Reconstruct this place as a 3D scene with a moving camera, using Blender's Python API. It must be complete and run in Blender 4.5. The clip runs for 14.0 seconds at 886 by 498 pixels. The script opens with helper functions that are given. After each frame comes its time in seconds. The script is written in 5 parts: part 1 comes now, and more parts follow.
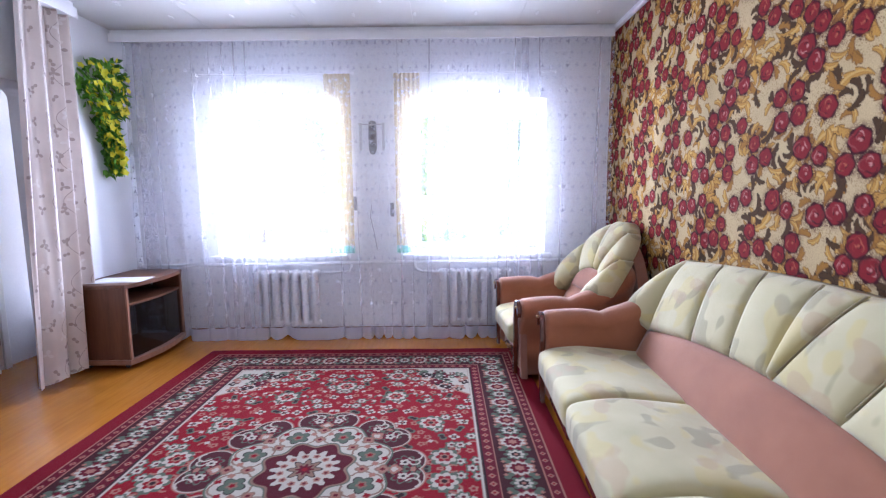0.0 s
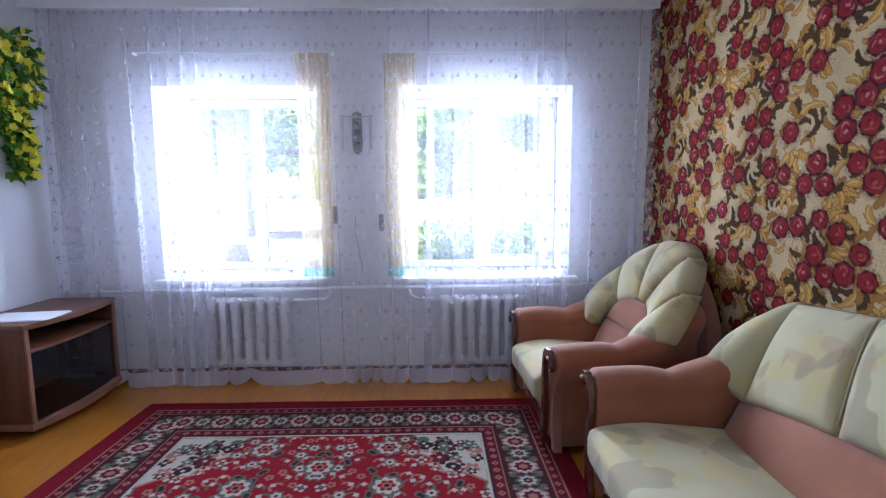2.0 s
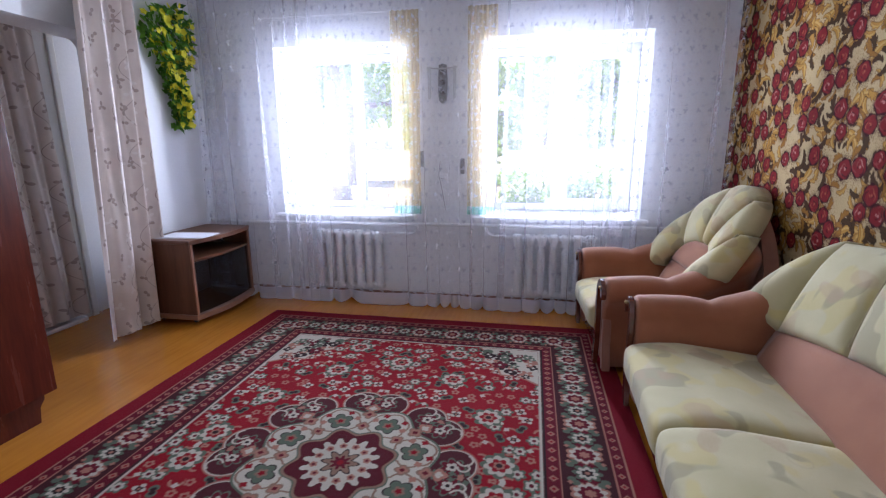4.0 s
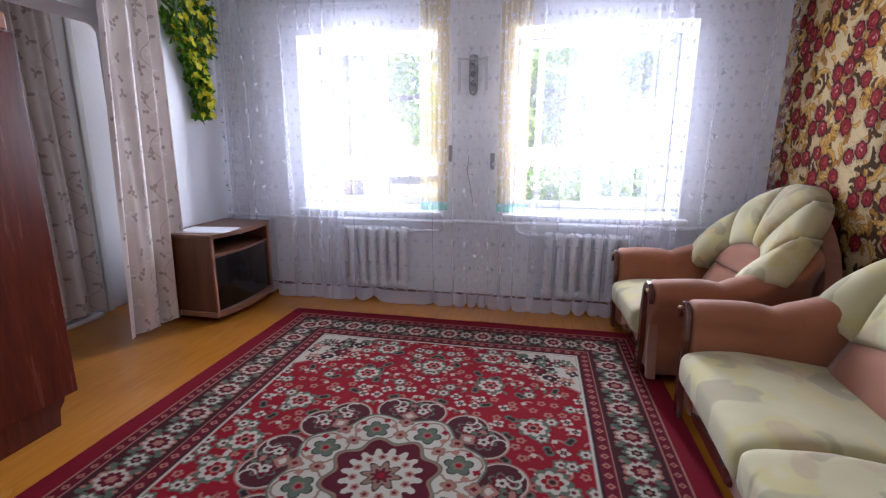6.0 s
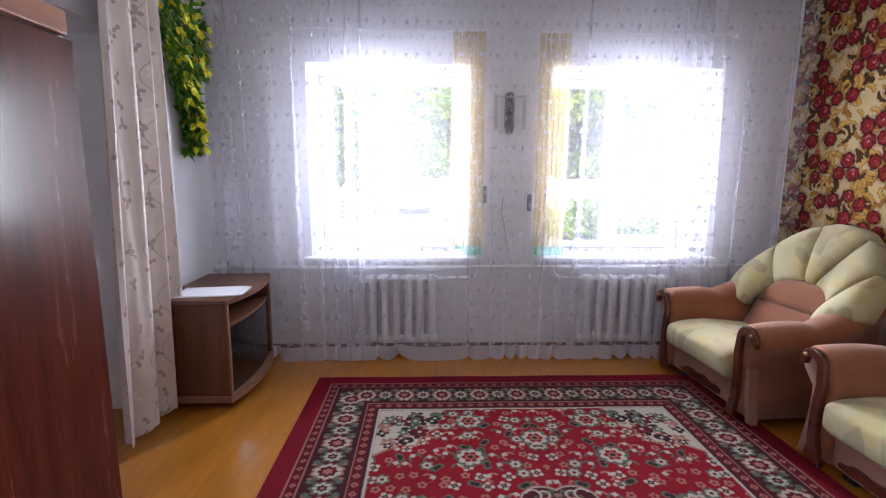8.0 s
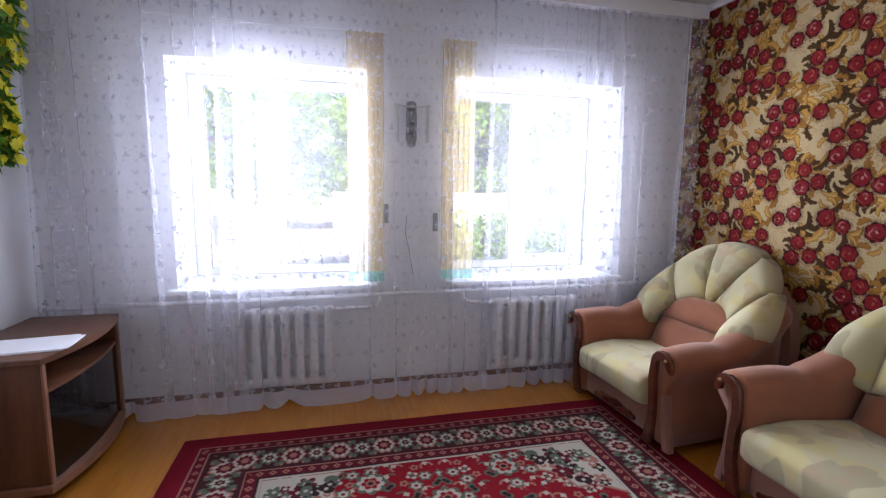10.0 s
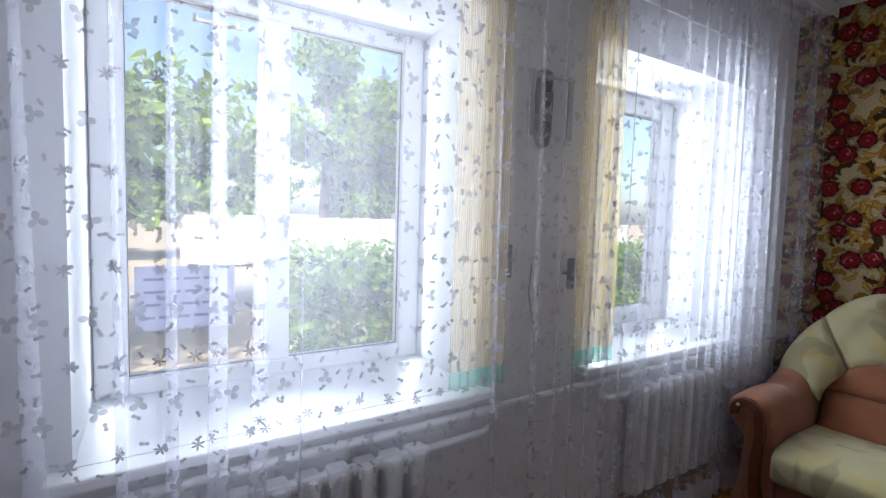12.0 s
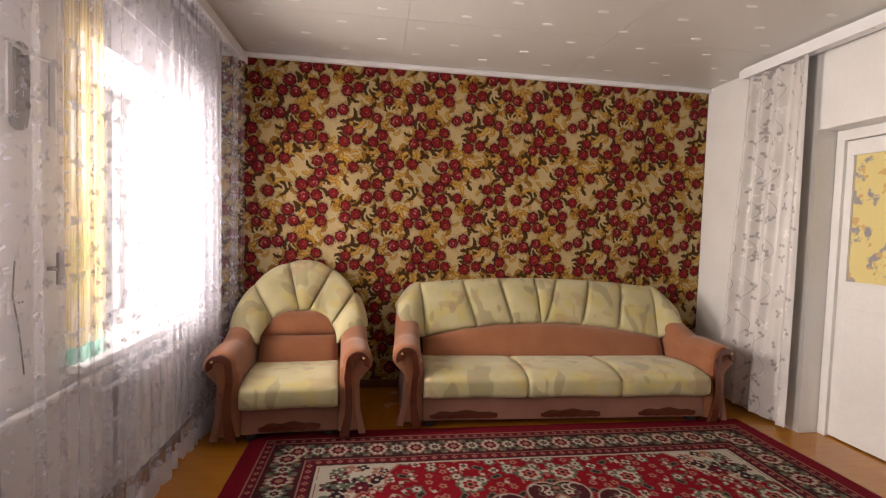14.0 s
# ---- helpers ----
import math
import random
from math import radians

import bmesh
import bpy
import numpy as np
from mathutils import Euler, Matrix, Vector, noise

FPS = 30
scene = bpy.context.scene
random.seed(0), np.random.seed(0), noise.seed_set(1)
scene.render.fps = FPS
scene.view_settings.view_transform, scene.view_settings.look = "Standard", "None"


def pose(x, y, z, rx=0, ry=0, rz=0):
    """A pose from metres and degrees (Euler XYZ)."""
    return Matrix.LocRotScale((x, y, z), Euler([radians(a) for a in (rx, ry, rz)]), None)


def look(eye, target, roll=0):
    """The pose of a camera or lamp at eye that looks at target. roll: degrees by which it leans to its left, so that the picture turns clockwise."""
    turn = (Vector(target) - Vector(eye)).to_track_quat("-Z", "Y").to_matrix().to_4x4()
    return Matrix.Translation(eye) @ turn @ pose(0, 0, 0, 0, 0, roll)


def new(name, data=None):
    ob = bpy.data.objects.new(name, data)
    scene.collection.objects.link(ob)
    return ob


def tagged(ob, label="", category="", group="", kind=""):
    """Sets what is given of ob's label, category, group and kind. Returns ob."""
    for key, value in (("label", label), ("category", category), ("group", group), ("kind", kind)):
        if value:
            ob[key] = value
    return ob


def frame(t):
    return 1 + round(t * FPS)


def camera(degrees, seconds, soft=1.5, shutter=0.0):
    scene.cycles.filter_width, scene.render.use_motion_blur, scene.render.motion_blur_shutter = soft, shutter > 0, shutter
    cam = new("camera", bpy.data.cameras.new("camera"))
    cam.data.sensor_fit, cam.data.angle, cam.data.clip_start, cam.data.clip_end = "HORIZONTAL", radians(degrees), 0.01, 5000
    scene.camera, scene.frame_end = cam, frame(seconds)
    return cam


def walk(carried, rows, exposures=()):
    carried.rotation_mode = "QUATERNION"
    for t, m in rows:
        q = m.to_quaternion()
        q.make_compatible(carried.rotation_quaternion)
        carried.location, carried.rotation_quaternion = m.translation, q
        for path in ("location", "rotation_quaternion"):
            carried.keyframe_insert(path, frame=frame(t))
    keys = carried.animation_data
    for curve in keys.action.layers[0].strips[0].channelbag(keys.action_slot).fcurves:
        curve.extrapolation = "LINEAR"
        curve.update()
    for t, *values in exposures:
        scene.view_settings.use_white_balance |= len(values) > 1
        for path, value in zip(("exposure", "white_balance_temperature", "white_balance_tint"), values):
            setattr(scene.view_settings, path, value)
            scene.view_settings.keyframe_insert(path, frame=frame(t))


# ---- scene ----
cam = camera(87.2, 14.0, soft=1.2)

PATH = [
    (0, (0.086, -0.122, 1.337), (0.077, 1.864, 1.101), -0.6),
    (0.5, (0.109, 0.186, 1.349), (0.112, 2.174, 1.129), -0.5),
    (1, (0.167, 0.395, 1.41), (0.19, 2.384, 1.207), -0.4),
    (1.5, (0.095, 0.586, 1.408), (0.113, 2.575, 1.203), -0.5),
    (2, (-0.008, 0.72, 1.388), (0.029, 2.707, 1.163), -0.4),
    (2.5, (-0.016, 0.779, 1.365), (0.044, 2.762, 1.113), -0.4),
    (3, (0.013, 0.671, 1.357), (-0.059, 2.645, 1.044), -0.5),
    (3.5, (0.108, 0.48, 1.352), (-0.124, 2.43, 0.97), -0.6),
    (4, (0.173, 0.335, 1.34), (-0.196, 2.255, 0.918), -0.4),
    (4.2, (0.153, 0.295, 1.343), (-0.241, 2.206, 0.902), -0.4),
    (6.3, (-0.141, 0.522, 1.316), (-0.526, 2.437, 0.887), 0.3),
    (6.5, (-0.233, 0.6, 1.323), (-0.608, 2.52, 0.91), 0.2),
    (7, (-0.547, 0.718, 1.347), (-0.824, 2.662, 0.965), 0.5),
    (7.5, (-0.891, 0.839, 1.37), (-0.996, 2.805, 1.018), 0.6),
    (8, (-1.188, 0.692, 1.398), (-1.117, 2.666, 1.085), 0.4),
    (8.2, (-1.244, 0.634, 1.394), (-1.118, 2.608, 1.094), 0.3),
    (10.3, (-1.099, 1.3, 1.429), (-0.626, 3.229, 1.193), 0.7),
    (10.5, (-1.134, 1.501, 1.424), (-0.664, 3.434, 1.22), 0.6),
    (11, (-1.317, 2.014, 1.401), (-0.794, 3.937, 1.24), 1.1),
    (11.5, (-1.562, 2.49, 1.386), (-0.899, 4.374, 1.288), 1.4),
    (12, (-1.897, 2.861, 1.415), (-0.839, 4.552, 1.279), 1.7),
    (12.5, (-2.003, 3.148, 1.361), (-0.463, 4.417, 1.231), 2.3),
    (13, (-2.205, 3.13, 1.386), (-0.316, 3.775, 1.261), 2.3),
    (13.5, (-2.368, 3.05, 1.392), (-0.371, 3.082, 1.285), 2.0),
    (14, (-2.428, 3.0, 1.405), (-0.451, 2.713, 1.312), 1.8),
]
EXPOSURES = [(0.0, 3.05, 5450, 20), (0.5, 2.62, 5420, 19), (1.0, 2.4, 5400, 18), (2.0, 2.27, 5300, 16), (3.0, 2.28, 5500, 16), (6.5, 2.33, 6050, 18), (8.0, 2.3, 6250, 18), (10.5, 2.05, 6000, 16), (11.0, 1.75, 5950, 13), (11.5, 1.5, 5950, 10), (12.0, 1.15, 6150, 8), (12.5, 0.8, 6800, 6), (13.0, 0.6, 6800, 12), (13.5, 1.2, 8200, 18), (14.0, 2.15, 8600, 22)]
walk(cam, [(t, look(eye, goal, roll)) for t, eye, goal, roll in PATH], exposures=EXPOSURES)
# ---- light ----
WINDOW_WATTS = 11.5
world = bpy.data.worlds.new("sky")
scene.world = world
world.use_nodes = True
wn = world.node_tree.nodes
sky = wn.new("ShaderNodeTexSky")
sky.sky_type, sky.sun_disc = "NISHITA", False
sky.sun_elevation, sky.sun_rotation = radians(52), radians(235)
sky.dust_density, sky.air_density, sky.ozone_density = 2.5, 0.9, 0.3
world.node_tree.links.new(sky.outputs[0], wn["Background"].inputs[0])
wn["Background"].inputs[1].default_value = 0.135
sun_data = bpy.data.lights.new("sun", "SUN")
sun_data.energy, sun_data.angle, sun_data.color = 5.0, radians(0.5), (1.0, 0.95, 0.87)
sun = new("sun", sun_data)
sun.matrix_world = look((-12, -10, 20), (0, 0, 0))

# daylight standing in the two window openings, on the frame bars round the panes
for left, mid, right in ((-2.018, -1.487, -0.912), (-0.208, 0.385, 0.978)):
    for where, sx, sy, share, spread in (
        ((left, 4.690, 1.47), 0.085, 1.34, 0.07, 150),
        ((mid, 4.690, 1.53), 0.060, 1.05, 1.0, 120),
        ((right, 4.690, 1.47), 0.085, 1.34, 0.07, 150),
        (((left + right) / 2, 4.690, 2.163), 0.98, 0.055, 0.05, 150),
    ):
        lamp = bpy.data.lights.new("window_daylight", "AREA")
        lamp.shape, lamp.size, lamp.size_y, lamp.energy, lamp.color = "RECTANGLE", sx, sy, WINDOW_WATTS * share, (0.88, 0.94, 1.0)
        lamp.spread = radians(spread)
        ob = new("window_daylight", lamp)
        ob.matrix_world = look(where, Vector(where) + Vector((-0.03, -1, 0)))

# ---- material helpers ----


class Graph:
    """Node material with short ways to add maths."""

    def __init__(self, name):
        self.mat = bpy.data.materials.new(name)
        self.mat.use_nodes = True
        self.t = self.mat.node_tree
        self.bsdf = self.t.nodes["Principled BSDF"]
        self.out = self.t.nodes["Material Output"]

    def node(self, kind, **inputs):
        n = self.t.nodes.new(kind)
        for k, v in inputs.items():
            self.put(n.inputs[k.replace("_", " ")], v)
        return n

    def put(self, socket, v):
        if isinstance(v, bpy.types.NodeSocket):
            self.t.links.new(v, socket)
        elif isinstance(v, bpy.types.Node):
            self.t.links.new(v.outputs[0], socket)
        else:
            socket.default_value = v

    def m(self, op, a, b=0.0, c=0.0):
        n = self.t.nodes.new("ShaderNodeMath")
        n.operation = op
        for i, v in enumerate((a, b, c)):
            self.put(n.inputs[i], v)
        return n.outputs[0]

    def mix(self, f, a, b):
        n = self.t.nodes.new("ShaderNodeMix")
        n.data_type = "RGBA"
        self.put(n.inputs[0], f)
        self.put(n.inputs[6], a)
        self.put(n.inputs[7], b)
        return n.outputs[2]

    def coord(self, which="Object"):
        return self.t.nodes.new("ShaderNodeTexCoord").outputs[which]

    def scaled(self, vec, s):
        n = self.t.nodes.new("ShaderNodeMapping")
        self.put(n.inputs[0], vec)
        n.inputs[3].default_value = s
        return n.outputs[0]

    def noise(self, scale, detail=3.0, vec=None, rough=0.55):
        n = self.t.nodes.new("ShaderNodeTexNoise")
        n.inputs["Scale"].default_value, n.inputs["Detail"].default_value, n.inputs["Roughness"].default_value = scale, detail, rough
        self.put(n.inputs["Vector"], vec if vec is not None else self.coord())
        return n.outputs[0]

    def ramp(self, f, *stops):
        n = self.t.nodes.new("ShaderNodeValToRGB")
        e = n.color_ramp.elements
        while len(e) < len(stops):
            e.new(0.5)
        for el, (p, c) in zip(e, stops):
            el.position, el.color = p, c
        self.put(n.inputs[0], f)
        return n.outputs[0]

    def bump(self, h, strength=0.3, dist=0.005):
        n = self.node("ShaderNodeBump", Strength=strength, Distance=dist, Height=h)
        self.put(self.bsdf.inputs["Normal"], n.outputs[0])

    def set(self, **kw):
        for k, v in kw.items():
            self.put(self.bsdf.inputs[k.replace("_", " ")], v)
        return self.mat


def col(r, g, b):
    return (r, g, b, 1.0)


def plain(name, c, rough=0.5, metal=0.0, var=0.08, scale=6.0, grain=60.0, bump=0.15, dist=0.002, coat=0.0):
    """A surface with slow tint changes and fine grain."""
    g = Graph(name)
    slow, fine = g.noise(scale, 4), g.noise(grain, 3)
    dark = tuple(v * (1 - 2.2 * var) for v in c[:3]) + (1,)
    lite = tuple(min(1, v * (1 + var)) for v in c[:3]) + (1,)
    f = g.m("MULTIPLY_ADD", fine, 0.4, g.m("MULTIPLY", slow, 0.6))
    base = g.ramp(f, (0.3, dark), (0.7, lite))
    g.bump(fine, bump, dist)
    return g.set(Base_Color=base, Roughness=g.m("MULTIPLY_ADD", slow, 0.15, rough - 0.07), Metallic=metal, Coat_Weight=coat, Coat_Roughness=0.15)


def wood(name, dark, lite, rough=0.3, stretch=(12, 12, 1.2), coat=0.3):
    g = Graph(name)
    v = g.scaled(g.coord(), stretch)
    n1 = g.noise(1.6, 6, v, 0.65)
    n2 = g.noise(9, 3, v)
    f = g.m("MULTIPLY_ADD", n2, 0.3, g.m("MULTIPLY", n1, 0.7))
    g.bump(n2, 0.06, 0.001)
    return g.set(Base_Color=g.ramp(f, (0.32, dark), (0.68, lite)), Roughness=g.m("MULTIPLY_ADD", n1, 0.12, rough), Coat_Weight=coat, Coat_Roughness=0.12)


# ---- materials ----
wall_paint = plain("wall_paint", col(0.78, 0.79, 0.82), 0.75, var=0.03, scale=2.2, grain=70, bump=0.25, dist=0.003)
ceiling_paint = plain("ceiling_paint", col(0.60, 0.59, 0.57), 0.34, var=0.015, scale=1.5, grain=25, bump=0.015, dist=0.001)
# paler than the boards: the glint on each raised dash is put into its colour
dash_glint = plain("raised_dash_glint", col(0.90, 0.90, 0.89), 0.2, var=0.01)
pvc = plain("white_pvc", col(0.82, 0.83, 0.85), 0.3, var=0.015, grain=40, bump=0.03)
white_paint = plain("white_paint", col(0.76, 0.76, 0.75), 0.42, var=0.035, scale=4, grain=50, bump=0.1)
enamel = plain("radiator_enamel", col(0.78, 0.79, 0.80), 0.35, var=0.03, grain=30, bump=0.08)
dark_gap = plain("dark_gap", col(0.03, 0.028, 0.027), 0.8, var=0.1)
metal = plain("brushed_metal", col(0.5, 0.5, 0.5), 0.35, metal=0.9, var=0.05)
grey_plastic = plain("grey_plastic", col(0.16, 0.16, 0.17), 0.45, var=0.08)
brass = plain("worn_brass", col(0.55, 0.42, 0.2), 0.3, metal=1.0, var=0.05)
mahogany = wood("polished_mahogany", col(0.045, 0.009, 0.005), col(0.115, 0.021, 0.011), 0.20, (9, 9, 0.9), 0.05)
for node in mahogany.node_tree.nodes:
    if node.type == "BSDF_PRINCIPLED":
        node.inputs["Specular IOR Level"].default_value = 0.2
cap_wood = wood("light_cap_wood", col(0.20, 0.07, 0.03), col(0.34, 0.13, 0.06), 0.25, (9, 0.9, 9))
stand_wood = wood("brown_laminate", col(0.085, 0.031, 0.014), col(0.165, 0.062, 0.028), 0.34, (10, 10, 1.0), 0.15)
stand_edge = wood("brown_edge_band", col(0.22, 0.10, 0.06), col(0.33, 0.16, 0.10), 0.3, (3, 3, 3), 0.2)
trim_wood = wood("dark_polished_trim", col(0.07, 0.014, 0.007), col(0.14, 0.032, 0.015), 0.16, (3, 3, 9), 0.7)
skirting_wood = wood("brown_painted_skirting", col(0.10, 0.03, 0.012), col(0.17, 0.055, 0.022), 0.4, (1.5, 9, 9), 0.1)


def paint_floor():
    g = Graph("ochre_floor_paint")
    slow = g.noise(1.1, 4)
    fine = g.noise(38, 4, g.scaled(g.coord(), (1.0, 0.08, 1.0)))
    f = g.m("MULTIPLY_ADD", fine, 0.45, g.m("MULTIPLY", slow, 0.55))
    g.bump(g.m("ADD", fine, g.m("MULTIPLY", g.noise(5, 2), 0.5)), 0.12, 0.002)
    return g.set(Base_Color=g.ramp(f, (0.3, col(0.33, 0.118, 0.012)), (0.7, col(0.50, 0.20, 0.022))), Roughness=g.m("MULTIPLY_ADD", slow, 0.2, 0.14), Coat_Weight=0.2, Coat_Roughness=0.2)


floor_paint = paint_floor()


def woven(name, c1, c2, scale=3.0, sheen=0.3, weave=700.0):
    """Short-napped upholstery: slow mottling over a fine nap."""
    g = Graph(name)
    slow, nap = g.noise(scale, 4), g.noise(weave, 2)
    f = g.m("MULTIPLY_ADD", nap, 0.35, g.m("MULTIPLY", slow, 0.65))
    g.bump(g.m("MULTIPLY_ADD", g.noise(14, 3), 1.2, nap), 0.28, 0.003)
    return g.set(Base_Color=g.ramp(f, (0.3, c1), (0.7, c2)), Roughness=0.85, Sheen_Weight=sheen, Sheen_Roughness=0.5)


terracotta = woven("terracotta_velour", col(0.245, 0.080, 0.033), col(0.345, 0.127, 0.057), 5)
terracotta_dark = woven("brown_velour", col(0.24, 0.10, 0.065), col(0.33, 0.15, 0.10), 5)


def cream_fabric():
    """Cream upholstery with soft olive and pinkish patches and faint rings."""
    g = Graph("cream_patterned_velour")
    c = g.coord()
    slow = g.noise(4.5, 2, c)

    def blotch(scale, stretch, lo):
        return g.ramp(g.noise(scale, 1.2, g.scaled(c, stretch)), (lo, col(0, 0, 0)), (lo + 0.035, col(1, 1, 1)))
    olive, straw, beige = blotch(6.0, (1.4, 1.0, 0.7), 0.56), blotch(5.2, (-1.0, 1.3, 1.1), 0.55), blotch(5.6, (0.9, -1.2, 1.2), 0.60)
    vor = g.node("ShaderNodeTexVoronoi", Vector=g.scaled(c, (3.1, 3.1, 3.1)), Scale=1.0)
    d = vor.outputs["Distance"]
    ring = g.ramp(g.m("SINE", g.m("MULTIPLY", d, 75.0)), (0.55, col(0, 0, 0)), (0.9, col(1, 1, 1)))
    ring = g.m("MULTIPLY", ring, g.m("LESS_THAN", d, 0.17))
    base = g.ramp(slow, (0.3, col(0.42, 0.375, 0.20)), (0.7, col(0.52, 0.465, 0.27)))
    base = g.mix(g.m("MULTIPLY", straw, 0.5), base, col(0.50, 0.40, 0.13))
    base = g.mix(g.m("MULTIPLY", olive, 0.62), base, col(0.26, 0.225, 0.13))
    base = g.mix(g.m("MULTIPLY", beige, 0.5), base, col(0.40, 0.27, 0.16))
    base = g.mix(g.m("MULTIPLY", ring, 0.30), base, col(0.36, 0.30, 0.17))
    nap = g.noise(700, 2)
    g.bump(g.m("MULTIPLY_ADD", g.noise(11, 3), 1.6, nap), 0.3, 0.004)
    return g.set(Base_Color=base, Roughness=0.85, Sheen_Weight=0.25, Sheen_Roughness=0.5)


cream = cream_fabric()
piping_cord = woven("beige_piping", col(0.26, 0.22, 0.12), col(0.34, 0.29, 0.17), 8)


def vertex_coloured(name, rough, weave, bump, sheen=0.0, dist=0.002):
    """Colours come from the woven or printed pattern stored on the mesh; grain on top."""
    g = Graph(name)
    a = g.t.nodes.new("ShaderNodeVertexColor")
    a.layer_name = "pattern"
    n, slow = g.noise(weave, 3), g.noise(2.5, 4)
    f = g.m("MULTIPLY_ADD", n, 0.5, g.m("MULTIPLY_ADD", slow, 0.35, 0.43))
    mul = g.t.nodes.new("ShaderNodeVectorMath")
    mul.operation = "SCALE"
    g.put(mul.inputs[0], a.outputs[0])
    g.put(mul.inputs["Scale"], f)
    g.bump(n, bump, dist)
    return g.set(Base_Color=mul.outputs[0], Roughness=rough, Sheen_Weight=sheen, Specular_IOR_Level=0.12)


rug_pile = vertex_coloured("rug_pile", 0.95, 320, 0.6, 0.0, 0.004)
wallpaper_print = vertex_coloured("wallpaper_print", 0.85, 160, 0.25)


def leaf_print(g, uv, nx, ny, leaves, size, seed, keep=1.0):
    """Mask of small flowers or clovers, one in each cell of a jittered grid."""
    sep = g.node("ShaderNodeSeparateXYZ", Vector=uv)
    x, y = g.m("MULTIPLY", sep.outputs[0], nx), g.m("MULTIPLY", sep.outputs[1], ny)
    y = g.m("ADD", y, g.m("MULTIPLY", g.m("MODULO", g.m("FLOOR", x), 2.0), 0.5))
    ix, iy = g.m("FLOOR", x), g.m("FLOOR", y)
    cell = g.node("ShaderNodeCombineXYZ", X=ix, Y=iy, Z=float(seed))
    rnd = g.node("ShaderNodeTexWhiteNoise", Vector=cell.outputs[0])
    r = g.node("ShaderNodeSeparateColor", Color=rnd.outputs["Color"])
    px = g.m("SUBTRACT", g.m("SUBTRACT", x, ix), g.m("MULTIPLY_ADD", r.outputs[0], 0.3, 0.35))
    py = g.m("DIVIDE", g.m("SUBTRACT", g.m("SUBTRACT", y, iy), g.m("MULTIPLY_ADD", r.outputs[1], 0.2, 0.4)), ny / nx)
    rad = g.m("SQRT", g.m("ADD", g.m("MULTIPLY", px, px), g.m("MULTIPLY", py, py)))
    ang = g.m("ADD", g.m("ARCTAN2", py, px), g.m("MULTIPLY", r.outputs[2], 6.28))
    petal = g.m("POWER", g.m("ABSOLUTE", g.m("COSINE", g.m("MULTIPLY", ang, leaves / 2.0))), 1.6)
    edge = g.m("MULTIPLY_ADD", petal, size, size * 0.08)
    return g.m("MULTIPLY", g.m("LESS_THAN", rad, edge), g.m("LESS_THAN", rnd.outputs["Value"], keep))


def sprig(g, uv, pitch, shift, leaves, size, seed, wobble, keep=1.0):
    """Mask of one small woven figure in each cell of a straight grid (pitch and shift in metres of cloth)."""
    sep = g.node("ShaderNodeSeparateXYZ", Vector=uv)
    x = g.m("DIVIDE", g.m("ADD", sep.outputs[0], shift[0]), pitch[0])
    y = g.m("DIVIDE", g.m("ADD", sep.outputs[1], shift[1]), pitch[1])
    ix, iy = g.m("FLOOR", x), g.m("FLOOR", y)
    rnd = g.node("ShaderNodeTexWhiteNoise", Vector=g.node("ShaderNodeCombineXYZ", X=ix, Y=iy, Z=float(seed)).outputs[0])
    r = g.node("ShaderNodeSeparateColor", Color=rnd.outputs["Color"])
    px = g.m("MULTIPLY", g.m("SUBTRACT", g.m("SUBTRACT", x, ix), g.m("MULTIPLY_ADD", r.outputs[0], wobble, 0.5 - wobble / 2)), pitch[0])
    py = g.m("MULTIPLY", g.m("SUBTRACT", g.m("SUBTRACT", y, iy), g.m("MULTIPLY_ADD", r.outputs[1], wobble * 0.5, 0.5 - wobble / 4)), pitch[1])
    rad = g.m("SQRT", g.m("ADD", g.m("MULTIPLY", px, px), g.m("MULTIPLY", py, py)))
    ang = g.m("ADD", g.m("ARCTAN2", py, px), g.m("MULTIPLY_ADD", r.outputs[2], 6.28 * min(1.0, wobble * 3), 1.57))
    petal = g.m("POWER", g.m("ABSOLUTE", g.m("COSINE", g.m("MULTIPLY", ang, leaves / 2.0))), 0.9 if leaves == 3 else 1.5)
    edge = g.m("MULTIPLY_ADD", petal, size * 0.94, size * 0.06)
    return g.m("MULTIPLY", g.m("LESS_THAN", rad, edge), g.m("LESS_THAN", rnd.outputs["Value"], keep))


